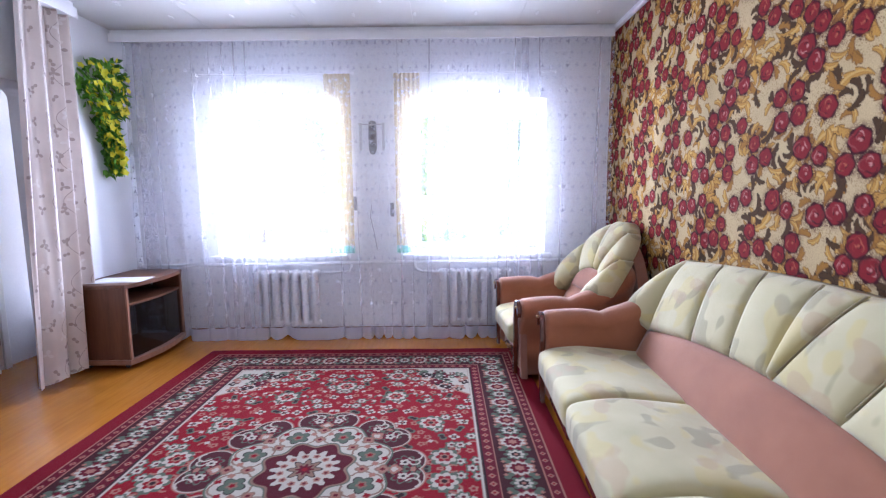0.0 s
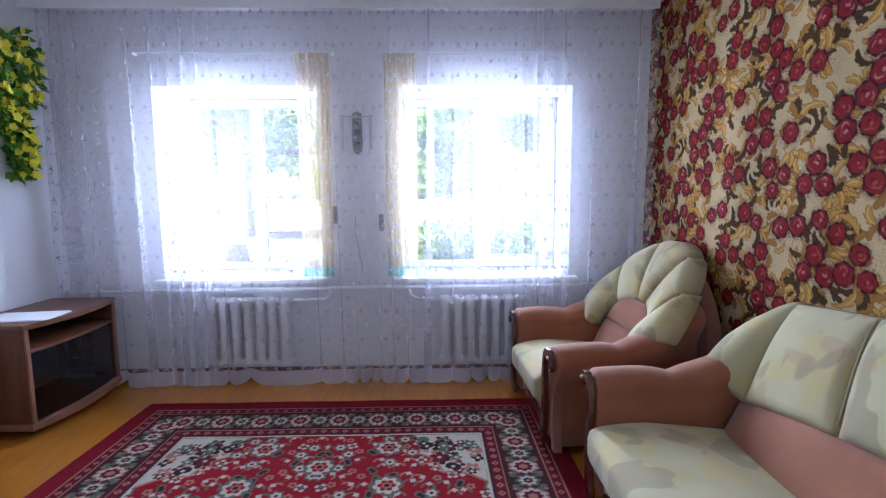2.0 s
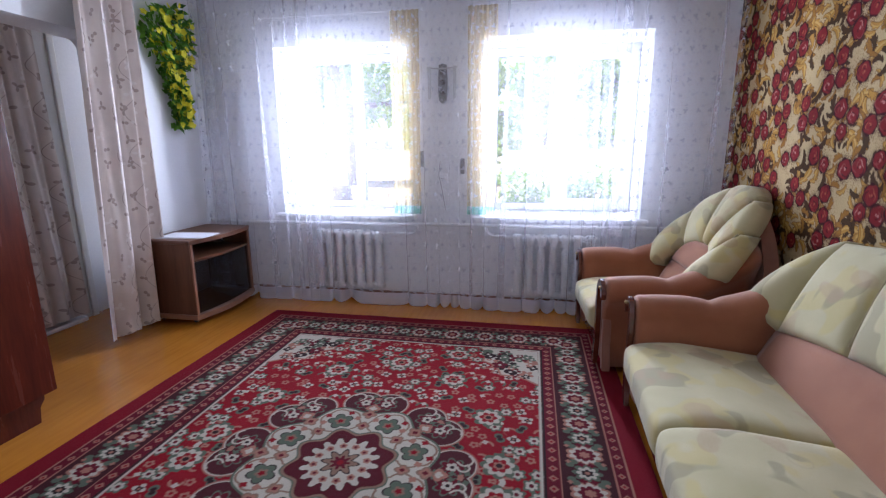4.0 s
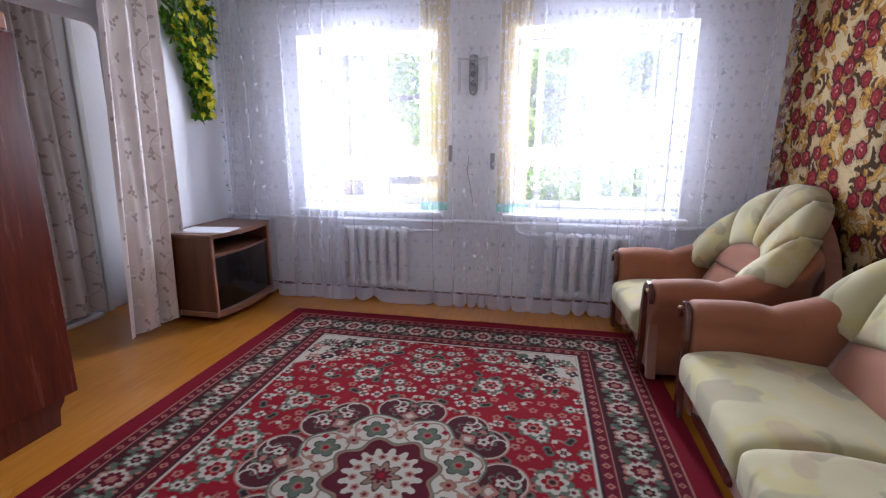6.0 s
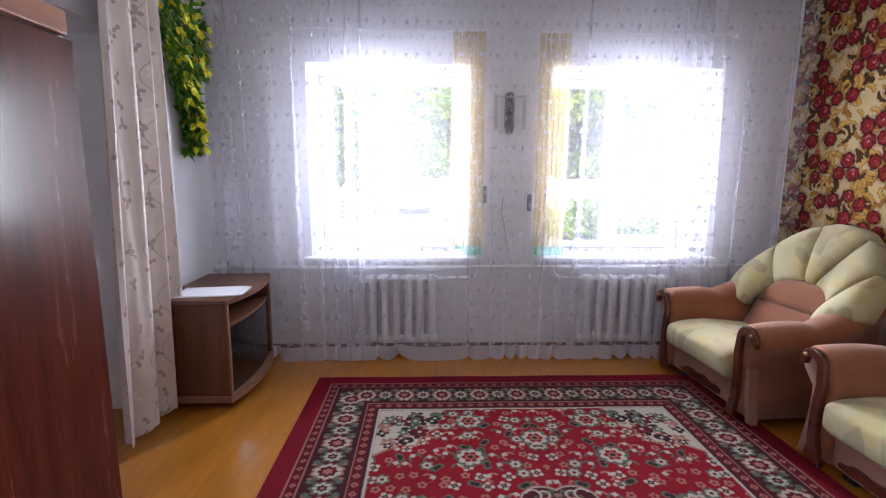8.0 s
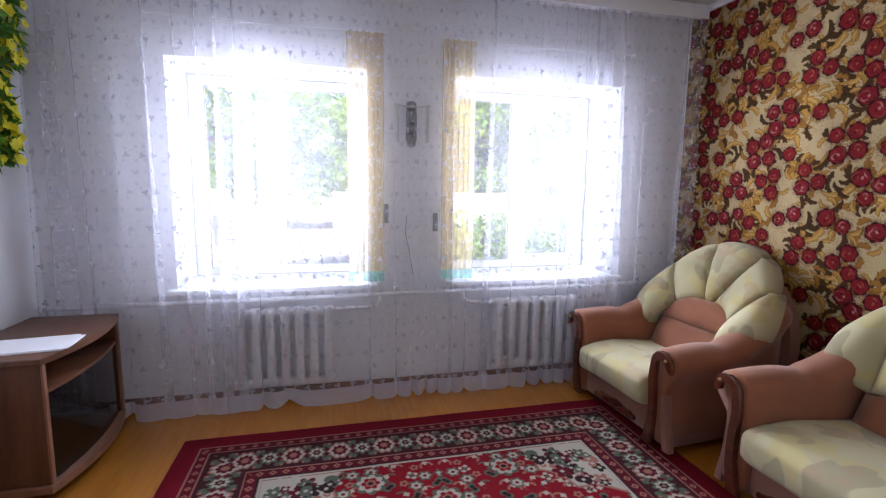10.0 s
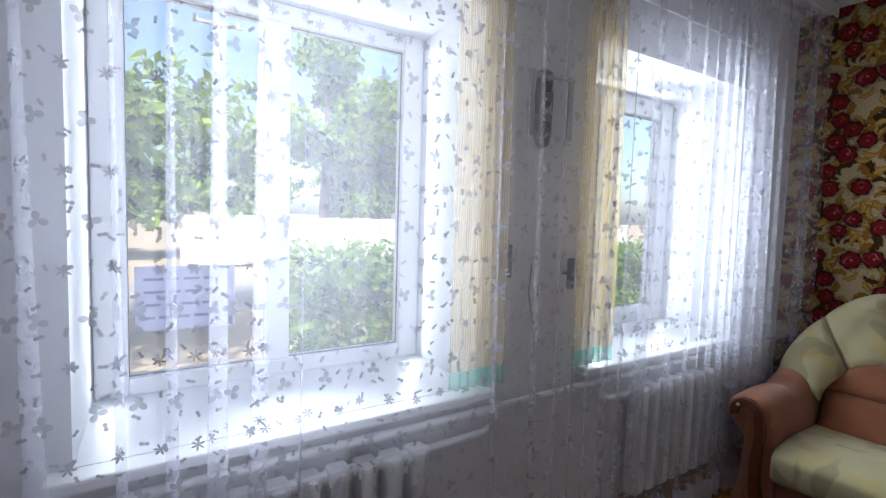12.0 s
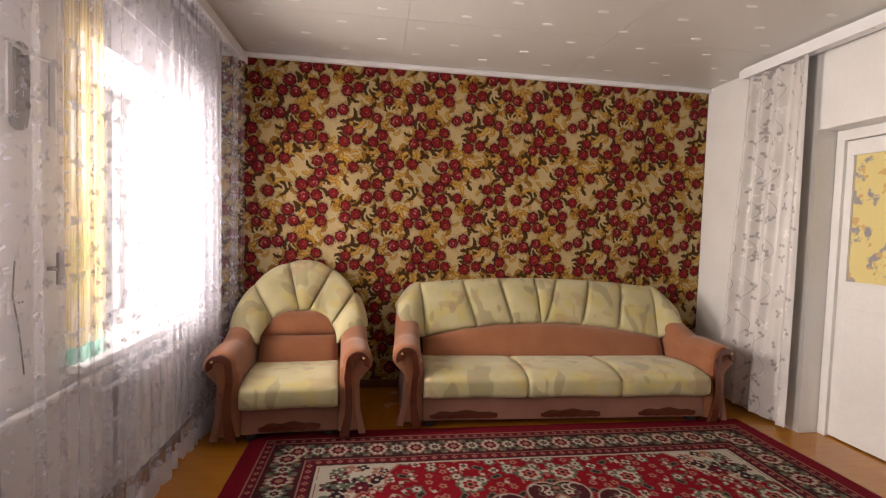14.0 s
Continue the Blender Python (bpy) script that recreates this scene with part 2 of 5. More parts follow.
def tulle():
    """Sheer white curtain: rows of woven clovers and star flowers, with stray leaves between."""
    g = Graph("white_tulle")
    uv = g.coord("UV")
    clover = sprig(g, uv, (0.085, 0.21), (0.0, 0.0), 3, 0.019, 1, 0.10)
    star = sprig(g, uv, (0.085, 0.21), (0.042, 0.105), 6, 0.015, 2, 0.12)
    petal = sprig(g, uv, (0.052, 0.07), (0.02, 0.03), 2, 0.010, 3, 0.6, 0.6)
    bud = sprig(g, uv, (0.035, 0.0525), (0.0, 0.01), 2, 0.008, 4, 0.7, 0.3)
    motif = g.m("MAXIMUM", g.m("MAXIMUM", g.m("MULTIPLY", clover, 0.75), star), g.m("MAXIMUM", petal, bud))
    thread = g.noise(900, 1, g.scaled(uv, (1, 0.25, 1)))
    sep = g.node("ShaderNodeSeparateXYZ", Vector=uv)
    hem = g.m("LESS_THAN", sep.outputs[1], 0.09)
    dens = g.m("MULTIPLY_ADD", motif, 0.58, g.m("MULTIPLY_ADD", thread, 0.05, 0.195))
    dens = g.m("MINIMUM", g.m("MULTIPLY_ADD", hem, 0.40, dens), 0.92)
    # figures greyer than the net: their backlit darkness is put into the colour
    tint = g.mix(motif, col(0.86, 0.86, 0.97), col(0.54, 0.55, 0.61))
    diff = g.node("ShaderNodeBsdfDiffuse", Color=tint)
    tran = g.node("ShaderNodeBsdfTranslucent", Color=tint)
    body = g.node("ShaderNodeMixShader", Fac=g.m("MULTIPLY_ADD", motif, -0.20, 0.28))
    g.put(body.inputs[1], diff)
    g.put(body.inputs[2], tran)
    clear = g.node("ShaderNodeBsdfTransparent")
    both = g.node("ShaderNodeMixShader", Fac=dens)
    g.put(both.inputs[1], clear)
    g.put(both.inputs[2], body)
    g.put(g.out.inputs[0], both)
    return g.mat


tulle_cloth = tulle()


def sheer(name, c, dens, stripes):
    """Thin coloured cloth with fine vertical stripes."""
    g = Graph(name)
    sep = g.node("ShaderNodeSeparateXYZ", Vector=g.coord("UV"))
    s = g.m("MULTIPLY_ADD", g.m("SINE", g.m("MULTIPLY", sep.outputs[0], stripes)), 0.12, dens)
    diff = g.node("ShaderNodeBsdfDiffuse", Color=c)
    tran = g.node("ShaderNodeBsdfTranslucent", Color=c)
    body = g.node("ShaderNodeMixShader", Fac=0.5)
    g.put(body.inputs[1], diff)
    g.put(body.inputs[2], tran)
    both = g.node("ShaderNodeMixShader", Fac=s)
    g.put(both.inputs[1], g.node("ShaderNodeBsdfTransparent"))
    g.put(both.inputs[2], body)
    g.put(g.out.inputs[0], both)
    return g.mat


yellow_cloth = sheer("yellow_sheer", col(0.92, 0.75, 0.40), 0.46, 700.0)
green_cloth = sheer("green_sheer", col(0.25, 0.75, 0.58), 0.55, 900.0)


def satin(name, c1, c2, print_colour):
    """Satin drape with a vine of leaves."""
    g = Graph(name)
    uv = g.coord("UV")
    a = leaf_print(g, uv, 6.0, 5.0, 3, 0.20, 5, 0.6)
    b = leaf_print(g, uv, 9.5, 8.0, 2, 0.24, 6, 0.5)
    shine = leaf_print(g, uv, 7.0, 5.0, 3, 0.22, 8, 0.5)
    wave = g.node("ShaderNodeSeparateXYZ", Vector=uv)
    bend = g.m("MULTIPLY", g.m("SINE", g.m("MULTIPLY", wave.outputs[1], 21.0)), 0.045)
    stem = g.m("LESS_THAN", g.m("ABSOLUTE", g.m("SUBTRACT", g.m("FRACT", g.m("MULTIPLY", g.m("ADD", wave.outputs[0], bend), 4.0)), 0.5)), 0.010)
    leaf = g.m("MAXIMUM", a, g.m("MAXIMUM", stem, b))
    base = g.ramp(g.noise(5, 3), (0.3, c1), (0.7, c2))
    base = g.mix(g.m("MULTIPLY", leaf, 0.75), base, print_colour)
    base = g.mix(g.m("MULTIPLY", shine, 0.7), base, col(0.80, 0.76, 0.74))
    g.bump(g.noise(500, 2, g.scaled(uv, (1, 0.2, 1))), 0.15, 0.001)
    return g.set(Base_Color=base, Roughness=g.m("MULTIPLY_ADD", shine, -0.2, 0.42), Sheen_Weight=0.3, Anisotropic=0.4)


satin_beige = satin("beige_satin", col(0.58, 0.51, 0.48), col(0.69, 0.62, 0.58), col(0.28, 0.21, 0.19))
satin_grey = satin("silver_satin", col(0.52, 0.50, 0.49), col(0.62, 0.60, 0.59), col(0.24, 0.22, 0.22))


def glass_mat(name, tint=(1, 1, 1, 1)):
    g = Graph(name)
    return g.set(Base_Color=tint, Roughness=0.0, Transmission_Weight=1.0, IOR=1.45)


window_glass = glass_mat("window_glass")


def curtained_glass():
    g = Graph("yellow_floral_door_glass")
    n = g.ramp(g.noise(11, 3), (0.56, col(0, 0, 0)), (0.62, col(1, 1, 1)))
    n2 = g.ramp(g.noise(14, 2, g.scaled(g.coord(), (-1, 1, 1.3))), (0.62, col(0, 0, 0)), (0.66, col(1, 1, 1)))
    b = g.mix(n, col(0.72, 0.60, 0.26), col(0.30, 0.28, 0.30))
    b = g.mix(n2, b, col(0.62, 0.38, 0.16))
    return g.set(Base_Color=b, Roughness=0.55, Coat_Weight=1.0, Coat_Roughness=0.03)


door_pane = curtained_glass()
smoked = glass_mat("smoked_glass", col(0.30, 0.30, 0.35))
paper = plain("paper", col(0.80, 0.81, 0.86), 0.8, var=0.02)
sign_paper = plain("sign_paper", col(0.50, 0.50, 0.66), 0.8, var=0.03)
ink = plain("faded_ink", col(0.20, 0.20, 0.34), 0.8, var=0.05)


def foliage(name, c1, c2, gloss=0.5):
    g = Graph(name)
    geo = g.t.nodes.new("ShaderNodeNewGeometry")
    f = g.m("MULTIPLY_ADD", g.noise(2.0, 2), 0.4, g.m("MULTIPLY", geo.outputs["Random Per Island"], 0.6))
    c = g.ramp(f, (0.2, c1), (0.75, c2))
    g.set(Base_Color=c, Roughness=gloss)
    tran = g.node("ShaderNodeBsdfTranslucent", Color=c)
    both = g.node("ShaderNodeMixShader", Fac=0.4)
    g.put(both.inputs[1], g.bsdf)
    g.put(both.inputs[2], tran)
    g.put(g.out.inputs[0], both)
    return g.mat


plant_leaf = foliage("plastic_leaf", col(0.04, 0.15, 0.012), col(0.16, 0.38, 0.035), 0.4)
plant_flower = foliage("yellow_petal", col(0.80, 0.68, 0.015), col(0.93, 0.88, 0.07), 0.5)
tree_leaf = foliage("tree_leaf", col(0.08, 0.17, 0.018), col(0.25, 0.36, 0.04))
hedge_leaf = foliage("hedge_leaf", col(0.06, 0.14, 0.018), col(0.18, 0.29, 0.04))
bark = plain("bark", col(0.14, 0.10, 0.075), 0.9, var=0.3, scale=8, grain=30, bump=0.8, dist=0.02)
soil = plain("dry_yard_soil", col(0.30, 0.24, 0.17), 0.95, var=0.2, scale=0.5, grain=8, bump=0.5, dist=0.02)
asphalt = plain("pale_road", col(0.22, 0.21, 0.20), 0.9, var=0.12, scale=0.6, grain=20)
fence_white = plain("white_fence_paint", col(0.72, 0.72, 0.70), 0.6, var=0.05)
fence_blue = plain("blue_fence_paint", col(0.05, 0.30, 0.62), 0.5, var=0.08)
roof_red = plain("brown_roof", col(0.24, 0.12, 0.08), 0.8, var=0.15)
house_wall = plain("pale_plaster", col(0.62, 0.58, 0.50), 0.85, var=0.06)
concrete = plain("concrete", col(0.42, 0.41, 0.39), 0.9, var=0.08)
dark_window = plain("dark_window", col(0.04, 0.05, 0.06), 0.1, var=0.05)

# ---- mesh helpers ----


def mesh_of(name, bm, mat, smooth=False):
    bmesh.ops.recalc_face_normals(bm, faces=bm.faces)
    me = bpy.data.meshes.new(name)
    bm.to_mesh(me)
    bm.free()
    me.materials.append(mat)
    if smooth:
        me.shade_smooth()
    return me


def part(name, bm, mat, parent=None, label="", smooth=False):
    """One mesh object out of a bmesh, under a thing or a part."""
    ob = new(name, mesh_of(name, bm, mat, smooth))
    ob.parent = parent
    if label:
        ob["label"] = label
    return ob


def thing(name, label, category, m=None, group="", kind=""):
    ob = new(name)
    ob.empty_display_size = 0.05
    if m is not None:
        ob.matrix_world = m
    return tagged(ob, label, category, group, kind)


def box(x0, x1, y0, y1, z0, z1, bev=0.0, seg=2, bm=None):
    bm = bm or bmesh.new()
    m = Matrix.LocRotScale(((x0 + x1) / 2, (y0 + y1) / 2, (z0 + z1) / 2), None, (abs(x1 - x0), abs(y1 - y0), abs(z1 - z0)))
    r = bmesh.ops.create_cube(bm, size=1.0, matrix=m)
    if bev:
        es = list({e for v in r["verts"] for e in v.link_edges})
        bmesh.ops.bevel(bm, geom=es, offset=bev, segments=seg, profile=0.5, affect="EDGES")
    return bm


def grid(fn, nu, nv, close_u=False, bm=None):
    """A sheet of quads through fn(u, v)."""
    bm = bm or bmesh.new()
    vs = [[bm.verts.new(fn(i / nu, j / nv)) for j in range(nv + 1)] for i in range(nu if close_u else nu + 1)]
    n = len(vs)
    for i in range(nu):
        for j in range(nv):
            bm.faces.new((vs[i][j], vs[(i + 1) % n][j], vs[(i + 1) % n][j + 1], vs[i][j + 1]))
    return bm, vs


def tube(points, radius, sides=10, caps=True, bm=None):
    """A round bar along a row of points; radius may be a function of 0..1."""
    bm = bm or bmesh.new()
    pts = [Vector(p) for p in points]
    rings = []
    for i, p in enumerate(pts):
        d = (pts[min(i + 1, len(pts) - 1)] - pts[max(i - 1, 0)]).normalized()
        a = d.cross(Vector((0, 0, 1)) if abs(d.z) < 0.9 else Vector((1, 0, 0))).normalized()
        b = d.cross(a)
        r = radius(i / (len(pts) - 1)) if callable(radius) else radius
        rings.append([bm.verts.new(p + r * (math.cos(t) * a + math.sin(t) * b)) for t in (2 * math.pi * k / sides for k in range(sides))])
    for r0, r1 in zip(rings, rings[1:]):
        for k in range(sides):
            bm.faces.new((r0[k], r0[(k + 1) % sides], r1[(k + 1) % sides], r1[k]))
    if caps:
        bm.faces.new(rings[0][::-1])
        bm.faces.new(rings[-1])
    return bm


def slab(outline, axis, a, b, bev=0.0, bm=None):
    """A flat outline of 2D points, given thickness from a to b along an axis."""
    bm = bm or bmesh.new()

    def at(p, d):
        q = list(p)
        q.insert("xyz".index(axis), d)
        return Vector(q)
    v0 = [bm.verts.new(at(p, a)) for p in outline]
    v1 = [bm.verts.new(at(p, b)) for p in outline]
    bm.faces.new(v0[::-1])
    bm.faces.new(v1)
    n = len(outline)
    es = []
    for i in range(n):
        bm.faces.new((v0[i], v0[(i + 1) % n], v1[(i + 1) % n], v1[i]))
    if bev:
        for vs in (v0, v1):
            es += [bm.edges.get((vs[i], vs[(i + 1) % n])) for i in range(n)]
        bmesh.ops.bevel(bm, geom=es, offset=bev, segments=2, profile=0.5, affect="EDGES")
    return bm


def puff(fn, out, swell, back, nu=12, nv=12, power=0.45):
    """A stuffed panel: its face follows fn(u, v) and swells along out; its rim goes back by a depth."""
    out = Vector(out).normalized()

    def face(u, v):
        s = (max(0.0, math.sin(math.pi * u)) ** power) * (max(0.0, math.sin(math.pi * v)) ** power)
        return Vector(fn(u, v)) + out * swell * s
    bm, vs = grid(face, nu, nv)
    rim = [vs[i][0] for i in range(nu)] + [vs[nu][j] for j in range(nv)] + [vs[i][nv] for i in range(nu, 0, -1)] + [vs[0][j] for j in range(nv, 0, -1)]
    low = [bm.verts.new(v.co - out * back) for v in rim]
    n = len(rim)
    for i in range(n):
        bm.faces.new((rim[i], low[i], low[(i + 1) % n], rim[(i + 1) % n]))
    bm.faces.new(low)
    return bm


def loft(sections, bm=None, caps=True):
    """Skin closed rings of equal counts."""
    bm = bm or bmesh.new()
    rings = [[bm.verts.new(p) for p in s] for s in sections]
    n = len(rings[0])
    for r0, r1 in zip(rings, rings[1:]):
        for k in range(n):
            bm.faces.new((r0[k], r0[(k + 1) % n], r1[(k + 1) % n], r1[k]))
    if caps:
        bm.faces.new(rings[0][::-1])
        bm.faces.new(rings[-1])
    return bm


def uv_sheet(name, fn, nu, nv, width, height, mat, parent=None, label=""):
    """A cloth sheet through fn(u, v), with UVs in metres of cloth; with no width, as long as its folds."""
    rows = [Vector(fn(i / nu, 0.5)) for i in range(nu + 1)]
    run = np.cumsum([0.0] + [(b - a).length for a, b in zip(rows, rows[1:])]).tolist()
    if width:
        run = [width * i / nu for i in range(nu + 1)]
    bm, _ = grid(fn, nu, nv)
    layer = bm.loops.layers.uv.new("UVMap")
    bm.verts.index_update()
    for f in bm.faces:
        for lp in f.loops:
            i, j = divmod(lp.vert.index, nv + 1)
            lp[layer].uv = (run[i], j / nv * height)
    me = bpy.data.meshes.new(name)
    bm.to_mesh(me)
    bm.free()
    me.materials.append(mat)
    me.shade_smooth()
    ob = new(name, me)
    ob.parent = parent
    if label:
        ob["label"] = label
    return ob


def pattern_sheet(name, origin, du, dv, nu, nv, colours, mat):
    """A fine flat grid whose vertices carry a woven or printed colour (array nu+1 by nv+1 by 3)."""
    i, j = np.meshgrid(np.arange(nu + 1), np.arange(nv + 1), indexing="ij")
    co = np.array(origin)[None, None] + i[..., None] * np.array(du) / nu + j[..., None] * np.array(dv) / nv
    idx = np.arange((nu + 1) * (nv + 1)).reshape(nu + 1, nv + 1)
    quads = np.stack([idx[:-1, :-1], idx[1:, :-1], idx[1:, 1:], idx[:-1, 1:]], -1).reshape(-1, 4)
    me = bpy.data.meshes.new(name)
    me.vertices.add(co.size // 3)
    me.vertices.foreach_set("co", co.ravel().astype(np.float32))
    me.loops.add(quads.size)
    me.loops.foreach_set("vertex_index", quads.ravel().astype(np.int32))
    me.polygons.add(len(quads))
    me.polygons.foreach_set("loop_start", np.arange(0, quads.size, 4, dtype=np.int32))
    me.update(calc_edges=True)
    layer = me.color_attributes.new("pattern", "FLOAT_COLOR", "POINT")
    rgba = np.concatenate([colours.reshape(-1, 3), np.ones((co.size // 3, 1))], 1)
    layer.data.foreach_set("color", rgba.ravel().astype(np.float32))
    me.materials.append(mat)
    return new(name, me)


# ---- the room: x -2.80 to 1.60, y -0.06 to 4.27, ceiling at 2.77 ----
XW, XE, YS, YN, H = -2.80, 1.60, -0.06, 4.27, 2.77
Y_OUT = 4.88
WIN = ((-2.07, -0.86), (-0.26, 1.03))
SILL, HEAD = 0.775, 2.20


def shell():
    tagged(part("floor", box(XW - 0.80, XE + 0.3, YS - 0.42, YN + 0.02, -0.12, 0.0), floor_paint), "ochre painted plank floor, glossy and worn", "floor", kind="structure")
    # north wall: three piers, the wall under the windows and the lintels
    bm = bmesh.new()
    xs = (XW - 0.3, WIN[0][0], WIN[0][1], WIN[1][0], WIN[1][1], XE + 0.3)
    for a, b in ((0, 1), (2, 3), (4, 5)):
        box(xs[a], xs[b], YN, Y_OUT, 0.0, H + 0.2, bm=bm)
    for a, b in WIN:
        box(a, b, YN, Y_OUT, 0.0, SILL - 0.035, bm=bm)
        box(a, b, YN, Y_OUT, HEAD, H + 0.2, bm=bm)
    tagged(part("wall_north", bm, wall_paint), "whitewashed thick wall with two deep windows", "wall", kind="structure")
    tagged(part("wall_east", box(XE + 0.003, XE + 0.3, YS - 0.3, YN, 0.0, H + 0.2), wall_paint), "plastered wall behind the floral wallpaper", "wall", kind="structure")
    # west wall with a round-cornered opening
    bm = bmesh.new()
    y0, y1, top = 2.12, 3.37, 2.12
    box(XW - 0.30, XW, y1, YN, 0.0, H + 0.2, bm=bm)
    box(XW - 0.30, XW, YS - 0.3, y0, 0.0, H + 0.2, bm=bm)
    r = 0.07
    arc = [(y1, H + 0.2), (y0, H + 0.2), (y0, top - r)]
    arc += [(y0 + r - r * math.cos(a), top - r + r * math.sin(a)) for a in (math.pi / 2 * k / 6 for k in range(1, 7))]
    arc += [(y1 - r + r * math.sin(a), top - r + r * math.cos(a)) for a in (math.pi / 2 * k / 6 for k in range(0, 7))]
    slab(arc, "x", XW - 0.30, XW, bm=bm)
    tagged(part("wall_west", bm, wall_paint), "whitewashed wall with a round-cornered opening", "wall", kind="structure")
    # south wall with the door recess
    bm = bmesh.new()
    box(0.47, XE + 0.3, YS - 0.28, YS, 0.0, H + 0.2, bm=bm)
    box(XW - 0.3, -0.48, YS - 0.28, YS, 0.0, H + 0.2, bm=bm)
    box(-0.48, 0.47, YS - 0.28, YS, 2.17, H + 0.2, bm=bm)
    tagged(part("wall_south", bm, white_paint), "white painted wall round the door", "wall", kind="structure")
    # the passage behind the opening
    bm = bmesh.new()
    box(XW - 0.80, XW - 0.62, 1.2, 4.0, 0.0, 2.6, bm=bm)
    # north end: an invented, unseen opening between these two brightens the passage with skylight
    box(XW - 0.62, XW - 0.3, 3.75, 4.0, 0.0, 0.35, bm=bm)
    box(XW - 0.62, XW - 0.3, 3.75, 4.0, 2.45, 2.6, bm=bm)
    box(XW - 0.62, XW - 0.3, 1.2, 1.5, 0.0, 2.6, bm=bm)
    box(XW - 0.62, XW - 0.3, 1.5, 3.75, 2.5, 2.6, bm=bm)
    tagged(part("wall_passage", bm, wall_paint), "plain pale walls of the passage beyond, north end left open for skylight", "wall", kind="structure")


shell()


def ceiling():
    bm = box(XW - 0.3, XE + 0.3, YS - 0.3, YN + 0.1, H + 0.006, H + 0.2)
    # boards with thin open joints
    xs = [XW + 0.88 * k for k in range(6)]
    ys = [YS + (YN - YS) / 3 * k for k in range(4)]
    for i in range(5):
        for j in range(3):
            box(xs[i] + 0.002, min(xs[i + 1], XE) - 0.002, ys[j] + 0.002, ys[j + 1] - 0.002, H, H + 0.006, bm=bm)
    # rows of small raised dashes
    for i in range(-2, 16):
        for j in range(9):
            x = 1.33 - 0.245 * i
            y = 0.02 + 0.54 * j + (0.27 if i % 2 else 0)
            if XW + 0.1 < x < XE - 0.05 and YS + 0.05 < y < YN - 0.2:
                out = [(x + 0.014 * math.cos(a), y + 0.036 * math.sin(a) + 0.006 * math.cos(a)) for a in (2 * math.pi * k / 8 for k in range(8))]
                slab(out, "z", H - 0.005, H, bm=bm)
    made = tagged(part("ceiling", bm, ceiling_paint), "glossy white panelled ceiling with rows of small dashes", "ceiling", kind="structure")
    made.data.materials.append(dash_glint)
    for p in made.data.polygons:
        if all(made.data.vertices[v].co.z < H + 0.0005 for v in p.vertices) and p.area < 0.004:
            p.material_index = 1
    bm = bmesh.new()
    box(XE - 0.035, XE, YS, YN, H - 0.04, H, 0.008, bm=bm)
    tagged(part("trim_east", bm, pvc), "narrow white ceiling moulding", "trim", kind="structure")
    tagged(part("trim_north", box(XW, XE - 0.036, YN - 0.05, YN, H - 0.05, H, 0.012), pvc), "white ceiling moulding", "trim", kind="structure")
    bm = bmesh.new()
    box(XW, XE, YN - 0.022, YN - 0.001, 0.0, 0.07, 0.005, bm=bm)
    tagged(part("baseboard_north", bm, skirting_wood), "brown painted skirting board", "baseboard", kind="structure")
    tagged(part("baseboard_east", box(XE - 0.022, XE - 0.006, YS, YN - 0.03, 0.0, 0.07, 0.005), skirting_wood), "brown painted skirting board", "baseboard", kind="structure")


ceiling()

# ---- windows ----


